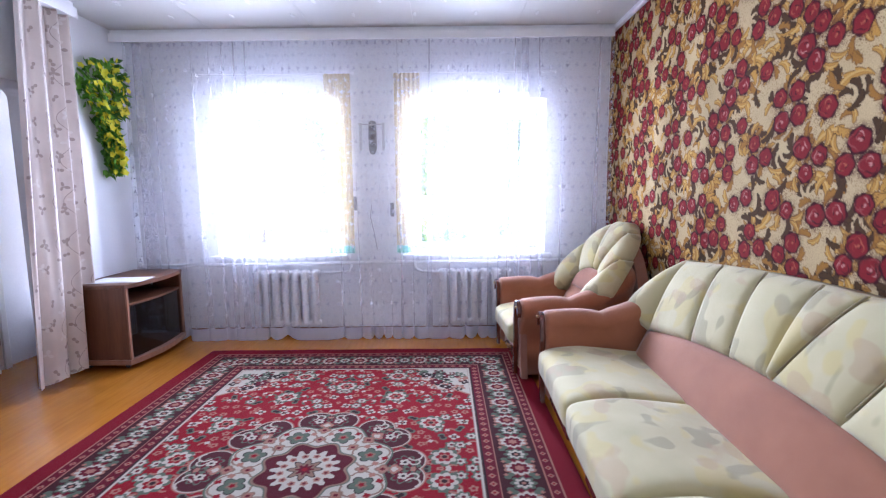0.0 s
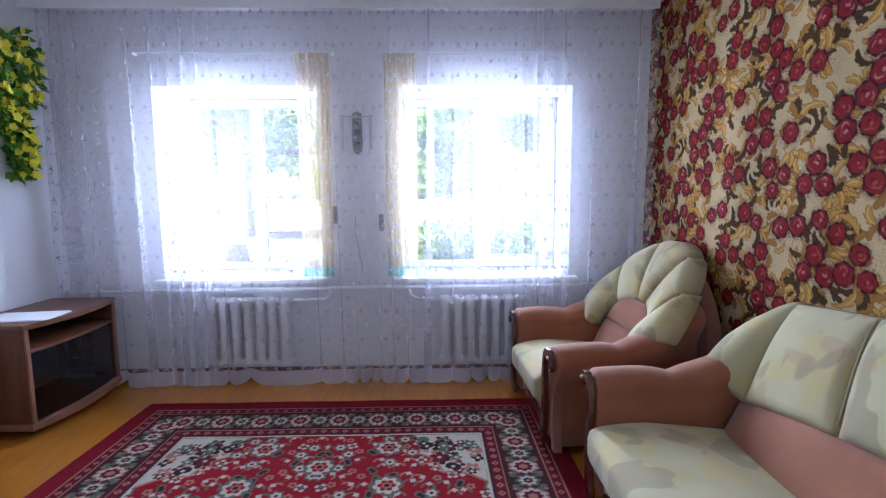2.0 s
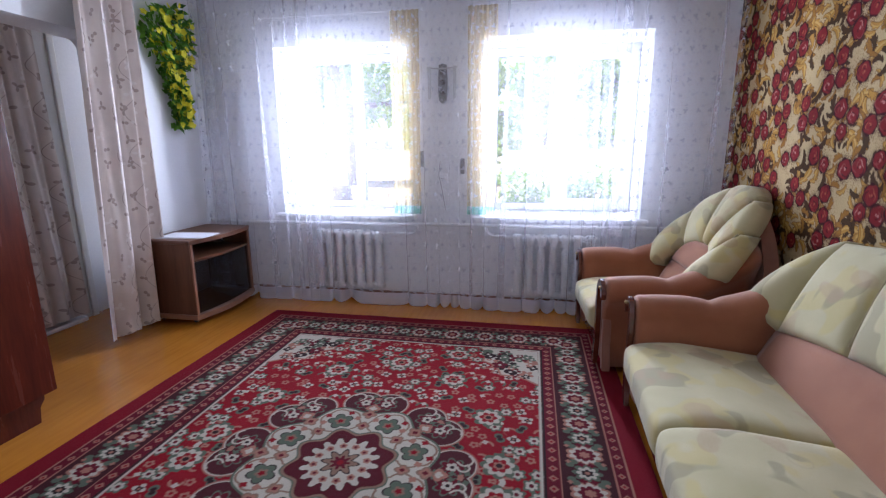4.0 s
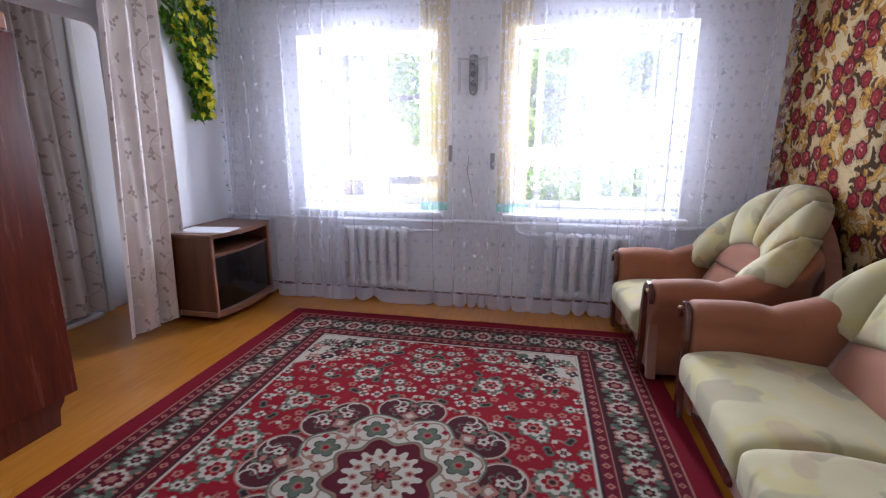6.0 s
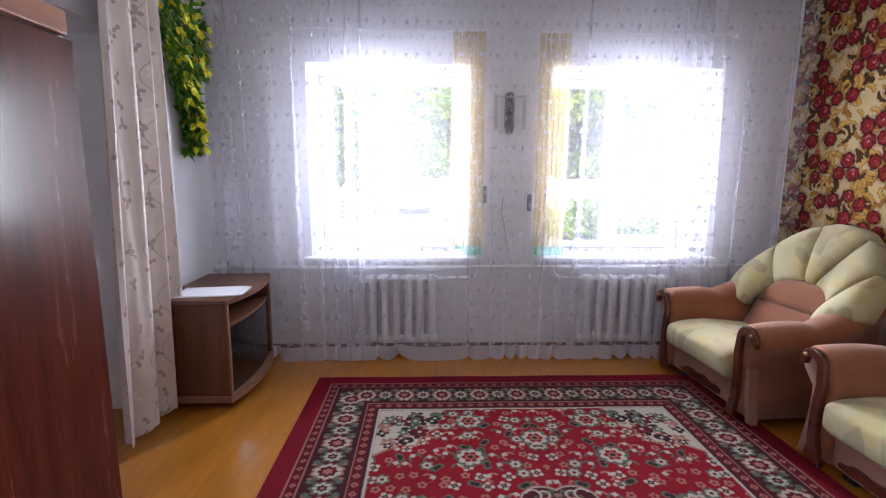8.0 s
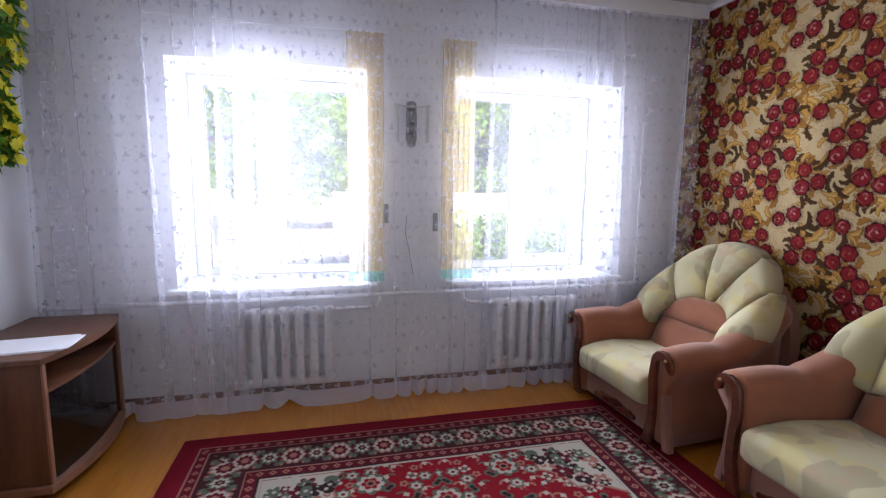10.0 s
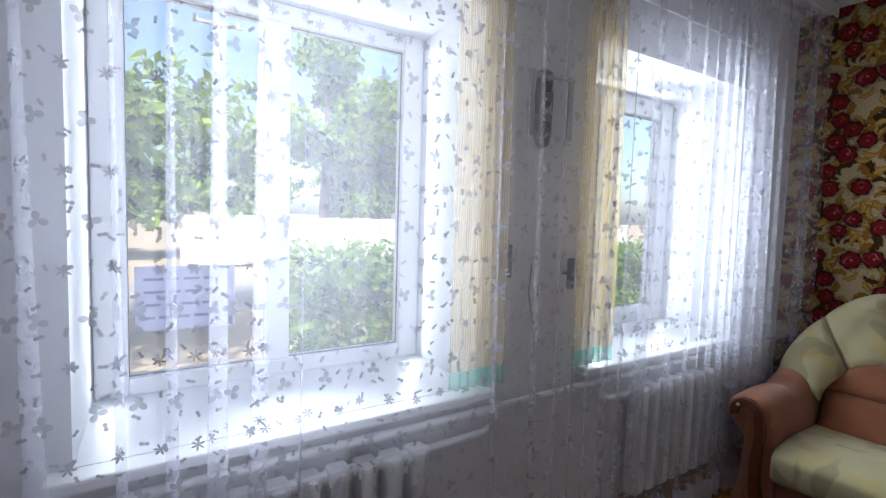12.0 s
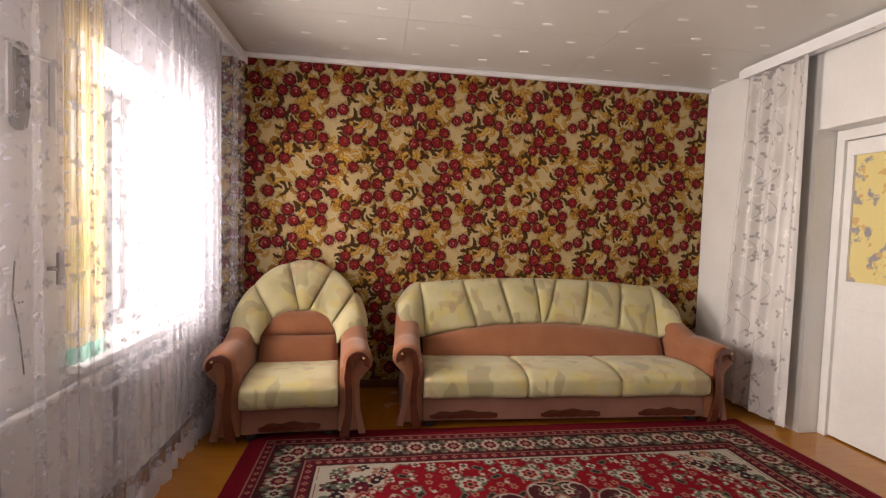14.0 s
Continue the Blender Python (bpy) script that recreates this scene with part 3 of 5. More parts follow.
def window(n, x0, x1, mid, opening_leaf):
    """PVC window in its deep reveal, with sill board; one leaf opens and has a thicker sash."""
    th = thing(f"window_{n}", "white plastic double window in a deep whitewashed reveal", "window", kind="structure")
    f0, f1 = 4.72, 4.79
    z0, z1 = SILL + 0.003, HEAD - 0.003
    a, b = x0 + 0.004, x1 - 0.004
    fw = 0.095
    bm = bmesh.new()
    box(a, a + fw, f0, f1, z0, z1, 0.006, bm=bm)
    box(b - fw, b, f0, f1, z0, z1, 0.006, bm=bm)
    lo, hi, mw = z0 + 0.06, z1 - 0.07, 0.045
    box(a + fw, b - fw, f0, f1, z0, lo, 0.006, bm=bm)
    box(a + fw, b - fw, f0, f1, hi, z1, 0.006, bm=bm)
    box(mid - mw, mid + mw, f0, f1, lo, hi, 0.006, bm=bm)
    part("window_frame", bm, pvc, th)
    part("window_sill", box(x0 - 0.05, x1 + 0.05, 4.19, YN - 0.001, SILL - 0.035, SILL, 0.008, bm=box(x0 + 0.001, x1 - 0.001, YN - 0.001, f0, SILL - 0.033, SILL - 0.001)), pvc, th, "white sill board")
    for k, (p, q) in enumerate(((a + fw, mid - mw), (mid + mw, b - fw))):
        g0, g1 = lo, hi
        if k == opening_leaf:
            s = 0.05
            bm = bmesh.new()
            box(p - 0.012, p + s, f0 - 0.018, f1 - 0.02, g0 - 0.012, g1 + 0.012, 0.006, bm=bm)
            box(q - s, q + 0.012, f0 - 0.018, f1 - 0.02, g0 - 0.012, g1 + 0.012, 0.006, bm=bm)
            box(p + s, q - s, f0 - 0.018, f1 - 0.02, g0 - 0.012, g0 + s, 0.006, bm=bm)
            box(p + s, q - s, f0 - 0.018, f1 - 0.02, g1 - s, g1 + 0.012, 0.006, bm=bm)
            sash = part("sash", bm, pvc, th)
            bm = box(p + 0.006, p + 0.034, f0 - 0.03, f0 - 0.018, 1.40, 1.47, 0.004)
            box(p + 0.012, p + 0.028, f0 - 0.055, f0 - 0.028, 1.33, 1.46, 0.005, bm=bm)
            part("handle", bm, pvc, sash)
            p, q, g0, g1 = p + s, q - s, g0 + s, g1 - s
        pane = part("pane", box(p - 0.004, q + 0.004, 4.752, 4.758, g0 - 0.004, g1 + 0.004), window_glass, th)
        pane.visible_shadow = False
        gasket = bmesh.new()
        for x in (p, q):
            box(x - 0.003, x + 0.003, 4.742, 4.752, g0, g1, bm=gasket)
        for z in (g0, g1):
            box(p + 0.003, q - 0.003, 4.742, 4.752, z - 0.003, z + 0.003, bm=gasket)
        part("gasket", gasket, grey_plastic, th, "dark rubber gasket")
    return th


window(1, *WIN[0], -1.487, opening_leaf=9)
window(2, *WIN[1], 0.385, opening_leaf=1)


def sill_sign():
    th = thing("paper_sign", "pale lilac paper notice taped to the window pane", "sign")
    part("sheet", box(-1.952, -1.637, 4.7475, 4.749, 0.988, 1.216), sign_paper, th)
    rng = random.Random(8)
    for k in range(4):
        x = -1.93 + rng.uniform(0, 0.02)
        for w in range(4):
            ln = rng.uniform(0.03, 0.06)
            part("writing_bar", box(x, x + ln, 4.746, 4.7472, 1.175 - 0.045 * k - 0.010, 1.175 - 0.045 * k), ink, th)
            x += ln + 0.014


sill_sign()

# ---- cloth ----


def fold(u, seed, parts):
    return sum(a * math.sin(2 * math.pi * f * u + seed * (1.7 + 0.9 * k)) for k, (a, f) in enumerate(parts))


def tulle_curtain():
    th = thing("tulle_curtain", "sheer white tulle curtain with woven flowers, hung across both windows", "curtain")
    x0, x1, z0, z1 = -2.66, 1.56, 0.022, 2.68
    rng = random.Random(2)
    # sections of denser and looser gathers
    knots = [rng.random() for _ in range(60)]

    def dens(u):
        k = u * 40
        i = int(k) % 59
        return knots[i] + (knots[i + 1] - knots[i]) * (k - int(k))

    def at(u, v):
        d = dens(u)
        slack = 1.2 - 0.55 * v
        amp = (0.012 + 0.036 * d) * (0.5 + 0.5 * (1 - v) ** 0.8)
        ph = 2 * math.pi * (30 * u + 1.1 * math.sin(9 * u) + 0.7 * math.sin(23 * u + 1))
        s = math.sin(ph)
        y = 4.10 + amp * math.copysign(abs(s) ** 0.7, s) + 0.006 * math.sin(ph * 2.3 + 1) + 0.006 * math.sin(5 * u + 2 * v)
        x = x0 + (x1 - x0) * u + (0.010 + 0.058 * d * d + 0.02 * d) * math.cos(ph) * slack + 0.03 * (1 - v) * math.sin(17 * u)
        z = z0 + (z1 - z0) * v
        if v < 0.02:
            z += 0.020 * math.sin(ph) - 0.012 * d
        return (x, y, z)
    uv_sheet("cloth", at, 1100, 36, None, z1 - z0, tulle_cloth, th)
    rail = thing("curtain_rail", "long white ceiling curtain rail with a front strip", "curtain rail")
    part("track", box(XW + 0.005, XE - 0.04, 4.0615, 4.14, 2.685, 2.725, 0.006), pvc, rail)
    part("front_strip", box(XW + 0.005, XE - 0.04, 4.05, 4.0605, 2.662, 2.732, 0.003), pvc, rail)
    part("ceiling_batten", box(XW + 0.005, XE - 0.04, 4.08, 4.12, 2.7255, 2.769), pvc, rail)
    return rail


tulle_curtain()


def side_curtain(x0, x1):
    th = thing("sheer_side_curtain", "gathered yellow sheer curtain with a green bottom band", "curtain", group="yellow window curtains")

    def at(lo, hi):
        def fn(u, v):
            return (x0 + (x1 - x0) * u, 4.222 + 0.014 * math.sin(2 * math.pi * 6 * u) + 0.006 * math.sin(17 * u + 3 * v), lo + (hi - lo) * v)
        return fn
    uv_sheet("cloth", at(0.86, 2.42), 60, 8, 0.5, 1.5, yellow_cloth, th)
    uv_sheet("band", at(0.79, 0.86), 60, 2, 0.5, 0.07, green_cloth, th, "green bottom band")


side_curtain(-1.0, -0.76)
side_curtain(-0.365, -0.13)
for a, b in ((-2.16, -0.74), (-0.32, 1.10)):
    bm = tube([(a, 4.235, 2.425), ((a + b) / 2, 4.235, 2.418), (b, 4.235, 2.425)], 0.005, 6)
    for x in (a, b):
        box(x - 0.008, x + 0.008, 4.225, YN, 2.415, 2.435, 0.002, bm=bm)
    tagged(part("curtain_wire", bm, pvc), "thin white curtain wire on two hooks", "curtain wire")


def drape(name, label, mat, along, z0, z1, folds, seed, swing, wide):
    """A heavy satin drape; along(u, v) gives the ground point, and it hangs in deep folds."""
    th = thing(name, label, "curtain")

    def at(u, v):
        (x, y), (nx, ny) = along(u, v)
        ph = 2 * math.pi * folds * (u + 0.05 * math.sin(6 * u + seed))
        d = swing * (0.6 + 0.5 * (1 - v)) * math.sin(ph) + 0.012 * math.sin(2.1 * ph + seed + 3 * v)
        return (x + nx * d, y + ny * d, z0 + (z1 - z0) * v + (0.012 * math.sin(ph) if v < 0.02 else 0))
    uv_sheet("cloth", at, 110, 30, wide, z1 - z0, mat, th)
    return th


drape("satin_curtain", "beige satin drape with a leaf vine print beside the opening", satin_beige,
      lambda u, v: ((XW + 0.115, 3.02 - 0.15 * (1 - v) + (0.46 + 0.11 * (1 - v)) * u), (1, 0)), 0.035, 2.66, 3.4, 1.0, 0.045, 0.9)
drape("satin_curtain", "silver satin drape with a leaf vine print beside the door", satin_grey,
      lambda u, v: ((0.46 + 0.06 * (1 - v) * u + (0.54 + 0.06 * (1 - v)) * u, YS + 0.10), (0, 1)), 0.035, 2.68, 3.2, 2.0, 0.04, 0.9)
drape("passage_curtain", "pinkish beige patterned curtain hanging in the passage", satin_beige,
      lambda u, v: ((XW - 0.53, 2.35 + 0.90 * u + 0.05 * (1 - v) * u), (1, 0)), 0.06, 2.30, 6.0, 3.0, 0.03, 0.9)
for x0, x1, y0, y1, z0, z1 in ((XW + 0.06, XW + 0.17, 1.2, 3.5, 2.665, 2.72), (-1.2, 1.05, YS + 0.05, YS + 0.15, 2.69, 2.74)):
    rail = thing("curtain_rail", "white curtain rail under the ceiling with a front strip", "curtain rail")
    part("track", box(x0, x1, y0, y1, z0, z1, 0.006), pvc, rail)
    if x1 - x0 < 0.2:
        part("front_strip", box(x1 + 0.0005, x1 + 0.010, y0, y1, z0 - 0.012, z1 + 0.008, 0.002), pvc, rail)
        part("ceiling_batten", box(x0 + 0.02, x1 - 0.02, y0, y1, z1, H), pvc, rail)
    else:
        part("front_strip", box(x0, x1, y1 + 0.0005, y1 + 0.010, z0 - 0.012, z1 + 0.008, 0.002), pvc, rail)
        part("ceiling_batten", box(x0, x1, y0 + 0.02, y1 - 0.02, z1, H), pvc, rail)

# ---- doors ----


def door():
    th = thing("door_1", "white painted door with a yellow patterned glass pane, closed", "door", kind="structure")
    y0, y1 = YS - 0.215, YS - 0.175
    bm = bmesh.new()
    x0, x1 = -0.42, 0.41
    gx0, gx1, gz0, gz1 = -0.35, 0.35, 1.12, 1.985
    box(x0, gx0, y0, y1, 0.012, 2.09, 0.003, bm=bm)
    box(gx1, x1, y0, y1, 0.012, 2.09, 0.003, bm=bm)
    box(gx0, gx1, y0, y1, 0.012, gz0, bm=bm)
    box(gx0, gx1, y0, y1, gz1, 2.09, bm=bm)
    leaf = part("leaf", bm, white_paint, th)
    part("panel", box(gx0 + 0.02, gx1 - 0.02, y1, y1 + 0.006, 0.16, 0.94, 0.004), white_paint, leaf)
    part("pane", box(gx0, gx1, y0 + 0.014, y1 - 0.012, gz0, gz1), door_pane, leaf, "yellow floral glass pane")
    bm = bmesh.new()
    for a, b, c, d in ((gx0 - 0.02, gx1 + 0.02, gz0 - 0.02, gz0), (gx0 - 0.02, gx1 + 0.02, gz1, gz1 + 0.02), (gx0 - 0.02, gx0, gz0, gz1), (gx1, gx1 + 0.02, gz0, gz1)):
        box(a, b, y1, y1 + 0.009, c, d, 0.003, bm=bm)
    part("bead", bm, white_paint, leaf)
    bm = bmesh.new()
    box(-0.478, -0.42, YS - 0.24, YS - 0.15, 0.0, 2.10, 0.004, bm=bm)
    box(0.41, 0.468, YS - 0.24, YS - 0.15, 0.0, 2.10, 0.004, bm=bm)
    box(-0.478, 0.468, YS - 0.24, YS - 0.15, 2.095, 2.168, 0.004, bm=bm)
    part("door_frame", bm, white_paint, th)
    bm = box(-0.39, -0.36, y1, y1 + 0.008, 1.0, 1.14, 0.003)
    tube([(-0.375, y1, 1.09), (-0.375, y1 + 0.045, 1.09), (-0.33, y1 + 0.05, 1.09), (-0.26, y1 + 0.05, 1.088)], 0.008, 8, bm=bm)
    part("door_handle", bm, metal, th)


door()


def passage_door():
    th = thing("door_2", "white painted door frame in the passage beyond the opening", "door frame", kind="structure")
    x = XW - 0.62
    bm = box(x, x + 0.035, 3.24, 3.40, 0.0, 2.32, 0.006)
    box(x + 0.03, x + 0.055, 3.385, 3.44, 0.0, 2.32, 0.008, bm=bm)
    box(x, x + 0.035, 2.1, 3.24, 2.28, 2.36, 0.006, bm=bm)
    part("door_frame", bm, white_paint, th)
    part("threshold", box(x, x + 0.10, 2.2, 3.30, 0.0, 0.035, 0.008), white_paint, th)


passage_door()

# ---- heating ----


def radiator(x0, x1, n):
    th = thing("radiator", "white cast-iron sectional radiator under the window", "radiator", group="radiators")
    w = (x1 - x0) / n
    y0, y1 = 4.155, 4.245
    for k in range(n):
        c = x0 + w * (k + 0.5)
        bm = box(c - w * 0.31, c + w * 0.31, y0, y1, 0.12, 0.635, 0.022, 3)
        box(c - w * 0.40, c + w * 0.40, y0 + 0.01, y1 - 0.01, 0.585, 0.640, 0.015, 2, bm=bm)
        box(c - w * 0.40, c + w * 0.40, y0 + 0.01, y1 - 0.01, 0.11, 0.165, 0.015, 2, bm=bm)
        part("section", bm, enamel, th, smooth=False)
    for z in (0.612, 0.138):
        part("header", tube([(x0, 4.20, z), (x1, 4.20, z)], 0.02, 10), enamel, th)
    for x in (x0 + w, x1 - w):
        part("bracket", box(x - 0.012, x + 0.012, 4.19, YN - 0.002, 0.555, 0.58), enamel, th)


radiator(-1.74, -1.10, 7)
radiator(0.02, 0.70, 7)
bm = tube([(XW, 4.215, 0.685), (-1.5, 4.21, 0.695), (0.2, 4.21, 0.705), (XE, 4.215, 0.71)], 0.016, 10)
pts = [(-0.80, 4.21, 0.70), (-0.80, 4.21, 0.66), (-0.815, 4.21, 0.63), (-0.85, 4.21, 0.614), (-1.09, 4.205, 0.612)]
tube(pts, 0.014, 10, bm=bm)
tube([(-0.20, 4.21, 0.70), (-0.20, 4.21, 0.66), (-0.18, 4.21, 0.63), (-0.14, 4.21, 0.614), (0.02, 4.205, 0.612)], 0.014, 10, bm=bm)
tube([(XW + 0.06, 4.215, 0.685), (XW + 0.06, 4.215, 0.05)], 0.014, 10, bm=bm)
tube([(XW + 0.001, 4.215, 0.685), (XW + 0.02, 4.215, 0.685)], 0.024, 10, bm=bm)
tagged(part("heating_pipe", bm, enamel, smooth=True), "white painted heating pipe along the wall", "pipe")

# ---- seating ----


def arm_section(side, x_in, y, top, bulge):
    """Outline of a rolled arm across its length; side 1 is the sitter's left."""
    pts = []
    r = 0.085
    cx, cz = x_in + 0.10 + bulge, top - r
    for k in range(13):
        a = math.radians(200 - 235 * k / 12)
        pts.append((cx + r * 1.15 * math.cos(a), cz + r * math.sin(a)))
    pts += [(x_in + 0.13, top - 0.21), (x_in + 0.125, 0.20), (x_in + 0.15, 0.05), (x_in, 0.05), (x_in, 0.20), (x_in, top - 0.14)]
    return [Vector((side * px, y, pz)) for px, pz in pts]


def arm(side, x_in, th):
    secs = []
    for k in range(15):
        t = k / 14
        y = 0.02 + 0.78 * t
        top = 0.595 + 0.012 * math.sin(math.pi * t * 2) + 0.19 * max(0, t - 0.40) ** 1.3 * 2.2 - 0.016 * math.exp(-((t - 0.42) / 0.05) ** 2)
        secs.append(arm_section(side, x_in, y, top, 0.015 - 0.03 * t))
    # a rounded nose at the front
    first = [Vector(p) for p in secs[0]]
    mid = sum(first, Vector()) / len(first)
    nose = [mid + (p - mid) * 0.92 + Vector((0, -0.018, 0)) for p in first]
    part("armrest", loft([nose] + secs), terracotta, th, smooth=True)
    # polished wooden scroll on the arm's front
    inner, outer = [], []
    cx, cz, r = x_in + 0.115, 0.595 - 0.085, 0.062
    for k in range(9):
        a = math.radians(-25 + 195 * k / 8)
        inner.append((cx + (r - 0.020) * math.cos(a), cz + (r - 0.026) * math.sin(a)))
        outer.append((cx + (r + 0.014) * math.cos(a), cz + (r + 0.014) * math.sin(a)))
    for z, c, h in ((0.42, 0.050, 0.022), (0.34, 0.060, 0.021), (0.26, 0.064, 0.021), (0.18, 0.062, 0.023), (0.10, 0.050, 0.028), (0.03, 0.034, 0.034)):
        inner.append((x_in + c + h, z))
        outer.append((x_in + c - h, z))
    line = [(side * px, pz) for px, pz in outer + inner[::-1]]
    trim = part("arm_trim", slab(line, "y", -0.032, -0.004, 0.006), trim_wood, th, "dark polished wooden scroll")
    bm = bmesh.new()
    bmesh.ops.create_uvsphere(bm, u_segments=10, v_segments=6, radius=0.009, matrix=Matrix.Translation((side * (cx + 0.035), -0.035, cz + 0.035)))
    part("stud", bm, brass, trim, smooth=True)
    # outward foot of the side panel
    bm = slab([(side * (x_in + 0.10), 0.34), (side * (x_in + 0.13), 0.34), (side * (x_in + 0.14), 0.18), (side * (x_in + 0.175), 0.03), (side * (x_in + 0.13), 0.03), (side * (x_in + 0.105), 0.18)], "y", 0.0, 0.05, 0.008)
    part("foot_bracket", bm, terracotta_dark, th)


def base(w, depth, strips, th):
    part("base", box(-w, w, 0.03, depth, 0.05, 0.235, 0.012), terracotta_dark, th, "brown upholstered base")
    for sx in (-w + 0.06, w - 0.06):
        for sy in (0.10, depth - 0.08):
            part("foot", box(sx - 0.03, sx + 0.03, sy - 0.03, sy + 0.03, 0.0, 0.05), dark_gap, th)
    for c, h in strips:
        out = [(c + h * (-1 + 2 * k / 16), 0.105 + 0.010 * (1 if k in (7, 8, 9) else 0) + (0.012 if 2 <= k <= 14 else -0.004) - 0.004 * math.cos(k)) for k in range(17)]
        out += [(c + h * (1 - 2 * k / 16), 0.075 + 0.004 * math.cos(2 * k)) for k in range(17)]
        part("drawer_strip", slab(out, "y", 0.012, 0.03, 0.003), trim_wood, th, "dark wooden drawer pull strip")


def cushion(th, x0, x1, seed, name="seat_cushion"):
    """Seat pad with a rolled front edge; it sags towards the back and is creased by use."""
    rng = random.Random(seed)
    creases = [(rng.uniform(0.12, 0.40), rng.uniform(0.2, 0.8), rng.uniform(0.10, 0.24), rng.uniform(-0.12, 0.12)) for _ in range(7)]

    def section(x, s, t):
        pts = []
        n = 56
        for k in range(n):
            a = 2 * math.pi * k / n
            cy, cz = 0.35, 0.305
            ry, rz = 0.41 - 0.014 * s, 0.098 - 0.010 * s
            e = 0.42
            py = cy + ry * math.copysign(abs(math.cos(a)) ** e, math.cos(a))
            pz = cz + rz * math.copysign(abs(math.sin(a)) ** e, math.sin(a))
            if pz > cz:
                pz += 0.018 * math.sin(math.pi * min(1, max(0, (py + 0.04) / 0.5))) * (1 - s) - 0.075 * max(0.0, py - 0.22)
                for y0, t0, wide, slope in creases:
                    far = max(0.0, 1 - ((t - t0) / wide) ** 2)
                    pz -= 0.007 * far * math.exp(-((py - y0 - slope * (t - t0)) / 0.012) ** 2)
            else:
                pz += 0.01 * (1 - s) * math.sin(math.pi * t)
            pts.append(Vector((x, py, pz)))
        return pts
    secs = []
    for k in range(33):
        t = k / 32
        x = x0 + (x1 - x0) * t
        secs.append(section(x, abs(2 * t - 1) ** 16, t))
    part(name, loft(secs), cream, th, "cream patterned seat cushion", smooth=True)


def lean(z):
    """How far back the back's face lies at a height."""
    return 0.627 + 0.48 * (z - 0.595)


def armchair(m):
    th = thing("armchair", "cream and terracotta armchair with fan back and polished wood trim", "armchair", m)
    base(0.305, 0.86, ((0.0, 0.19),), th)
    cushion(th, -0.298, 0.298, 4)
    for s in (-1, 1):
        arm(s, 0.305, th)
    cz = 0.53

    def fan(a_in, a_out, t):
        """Point between the inner and the outer arch; the ends come forward round the sitter."""
        p = (0.275 * math.sin(a_in), cz + 0.185 * math.cos(a_in))
        q = (0.50 * math.sin(a_out), cz + 0.575 * math.cos(a_out))
        x, z = p[0] + (q[0] - p[0]) * t, p[1] + (q[1] - p[1]) * t
        a = a_in + (a_out - a_in) * t
        return (x, lean(z) + 0.02 - 0.13 * abs(math.sin(a)) ** 4 * min(1.0, abs(x) / 0.3), z)
    inner = [radians(d) for d in (-96, -47, -3, 10, 58, 96)]
    outer = [radians(d) for d in (-80, -47, -14, 27, 54, 80)]
    for k in range(5):
        mid = (outer[k] + outer[k + 1]) / 2

        def fn(u, v, k=k):
            return fan(inner[k] + (inner[k + 1] - inner[k]) * u, outer[k] + (outer[k + 1] - outer[k]) * u, v * (1 - 0.035 * abs(2 * u - 1) ** 3))
        part("back_cushion", puff(fn, (-0.3 * math.sin(mid) * (abs(mid) > 0.9), -1, 0.15), 0.07, 0.10, 14, 14, 0.38), cream, th, "cream channel of the fan back", smooth=True)
        if k:
            part("piping", tube([Vector(fn(0, v / 10)) + Vector((0, -0.014, 0.001)) for v in range(1, 11)], 0.004, 6), piping_cord, th, "thin beige piping", smooth=True)
    fn = lambda u, v: ((2 * u - 1) * 0.285, lean(0.34 + 0.215 * v) - 0.005, 0.34 + 0.215 * v)
    part("lumbar_pad", puff(fn, (0, -1, 0.1), 0.045, 0.1, 12, 8, 0.35), terracotta, th, smooth=True)
    fn = lambda u, v: ((2 * u - 1) * 0.29 * math.sqrt(max(0.0, 1 - (0.93 * v) ** 2)), lean(0.555 + 0.17 * v) - 0.005, 0.555 + 0.17 * v)
    part("upper_pad", puff(fn, (0, -1, 0.1), 0.04, 0.1, 12, 8, 0.35), terracotta, th, smooth=True)
    # rear shell
    out = [(0.46 * math.sin(a), cz + 0.50 * math.cos(a)) for a in (radians(-100 + 200 * k / 24) for k in range(25))] + [(0.43, 0.05), (-0.43, 0.05)]
    bm = slab(out, "y", 0.84, 0.92, 0.02)
    part("back_shell", bm, terracotta_dark, th, smooth=False)
    return th


# local -y is the front; turned so that it faces into the room
armchair(pose(0.585, 3.515, 0, 0, 0, -86.5))


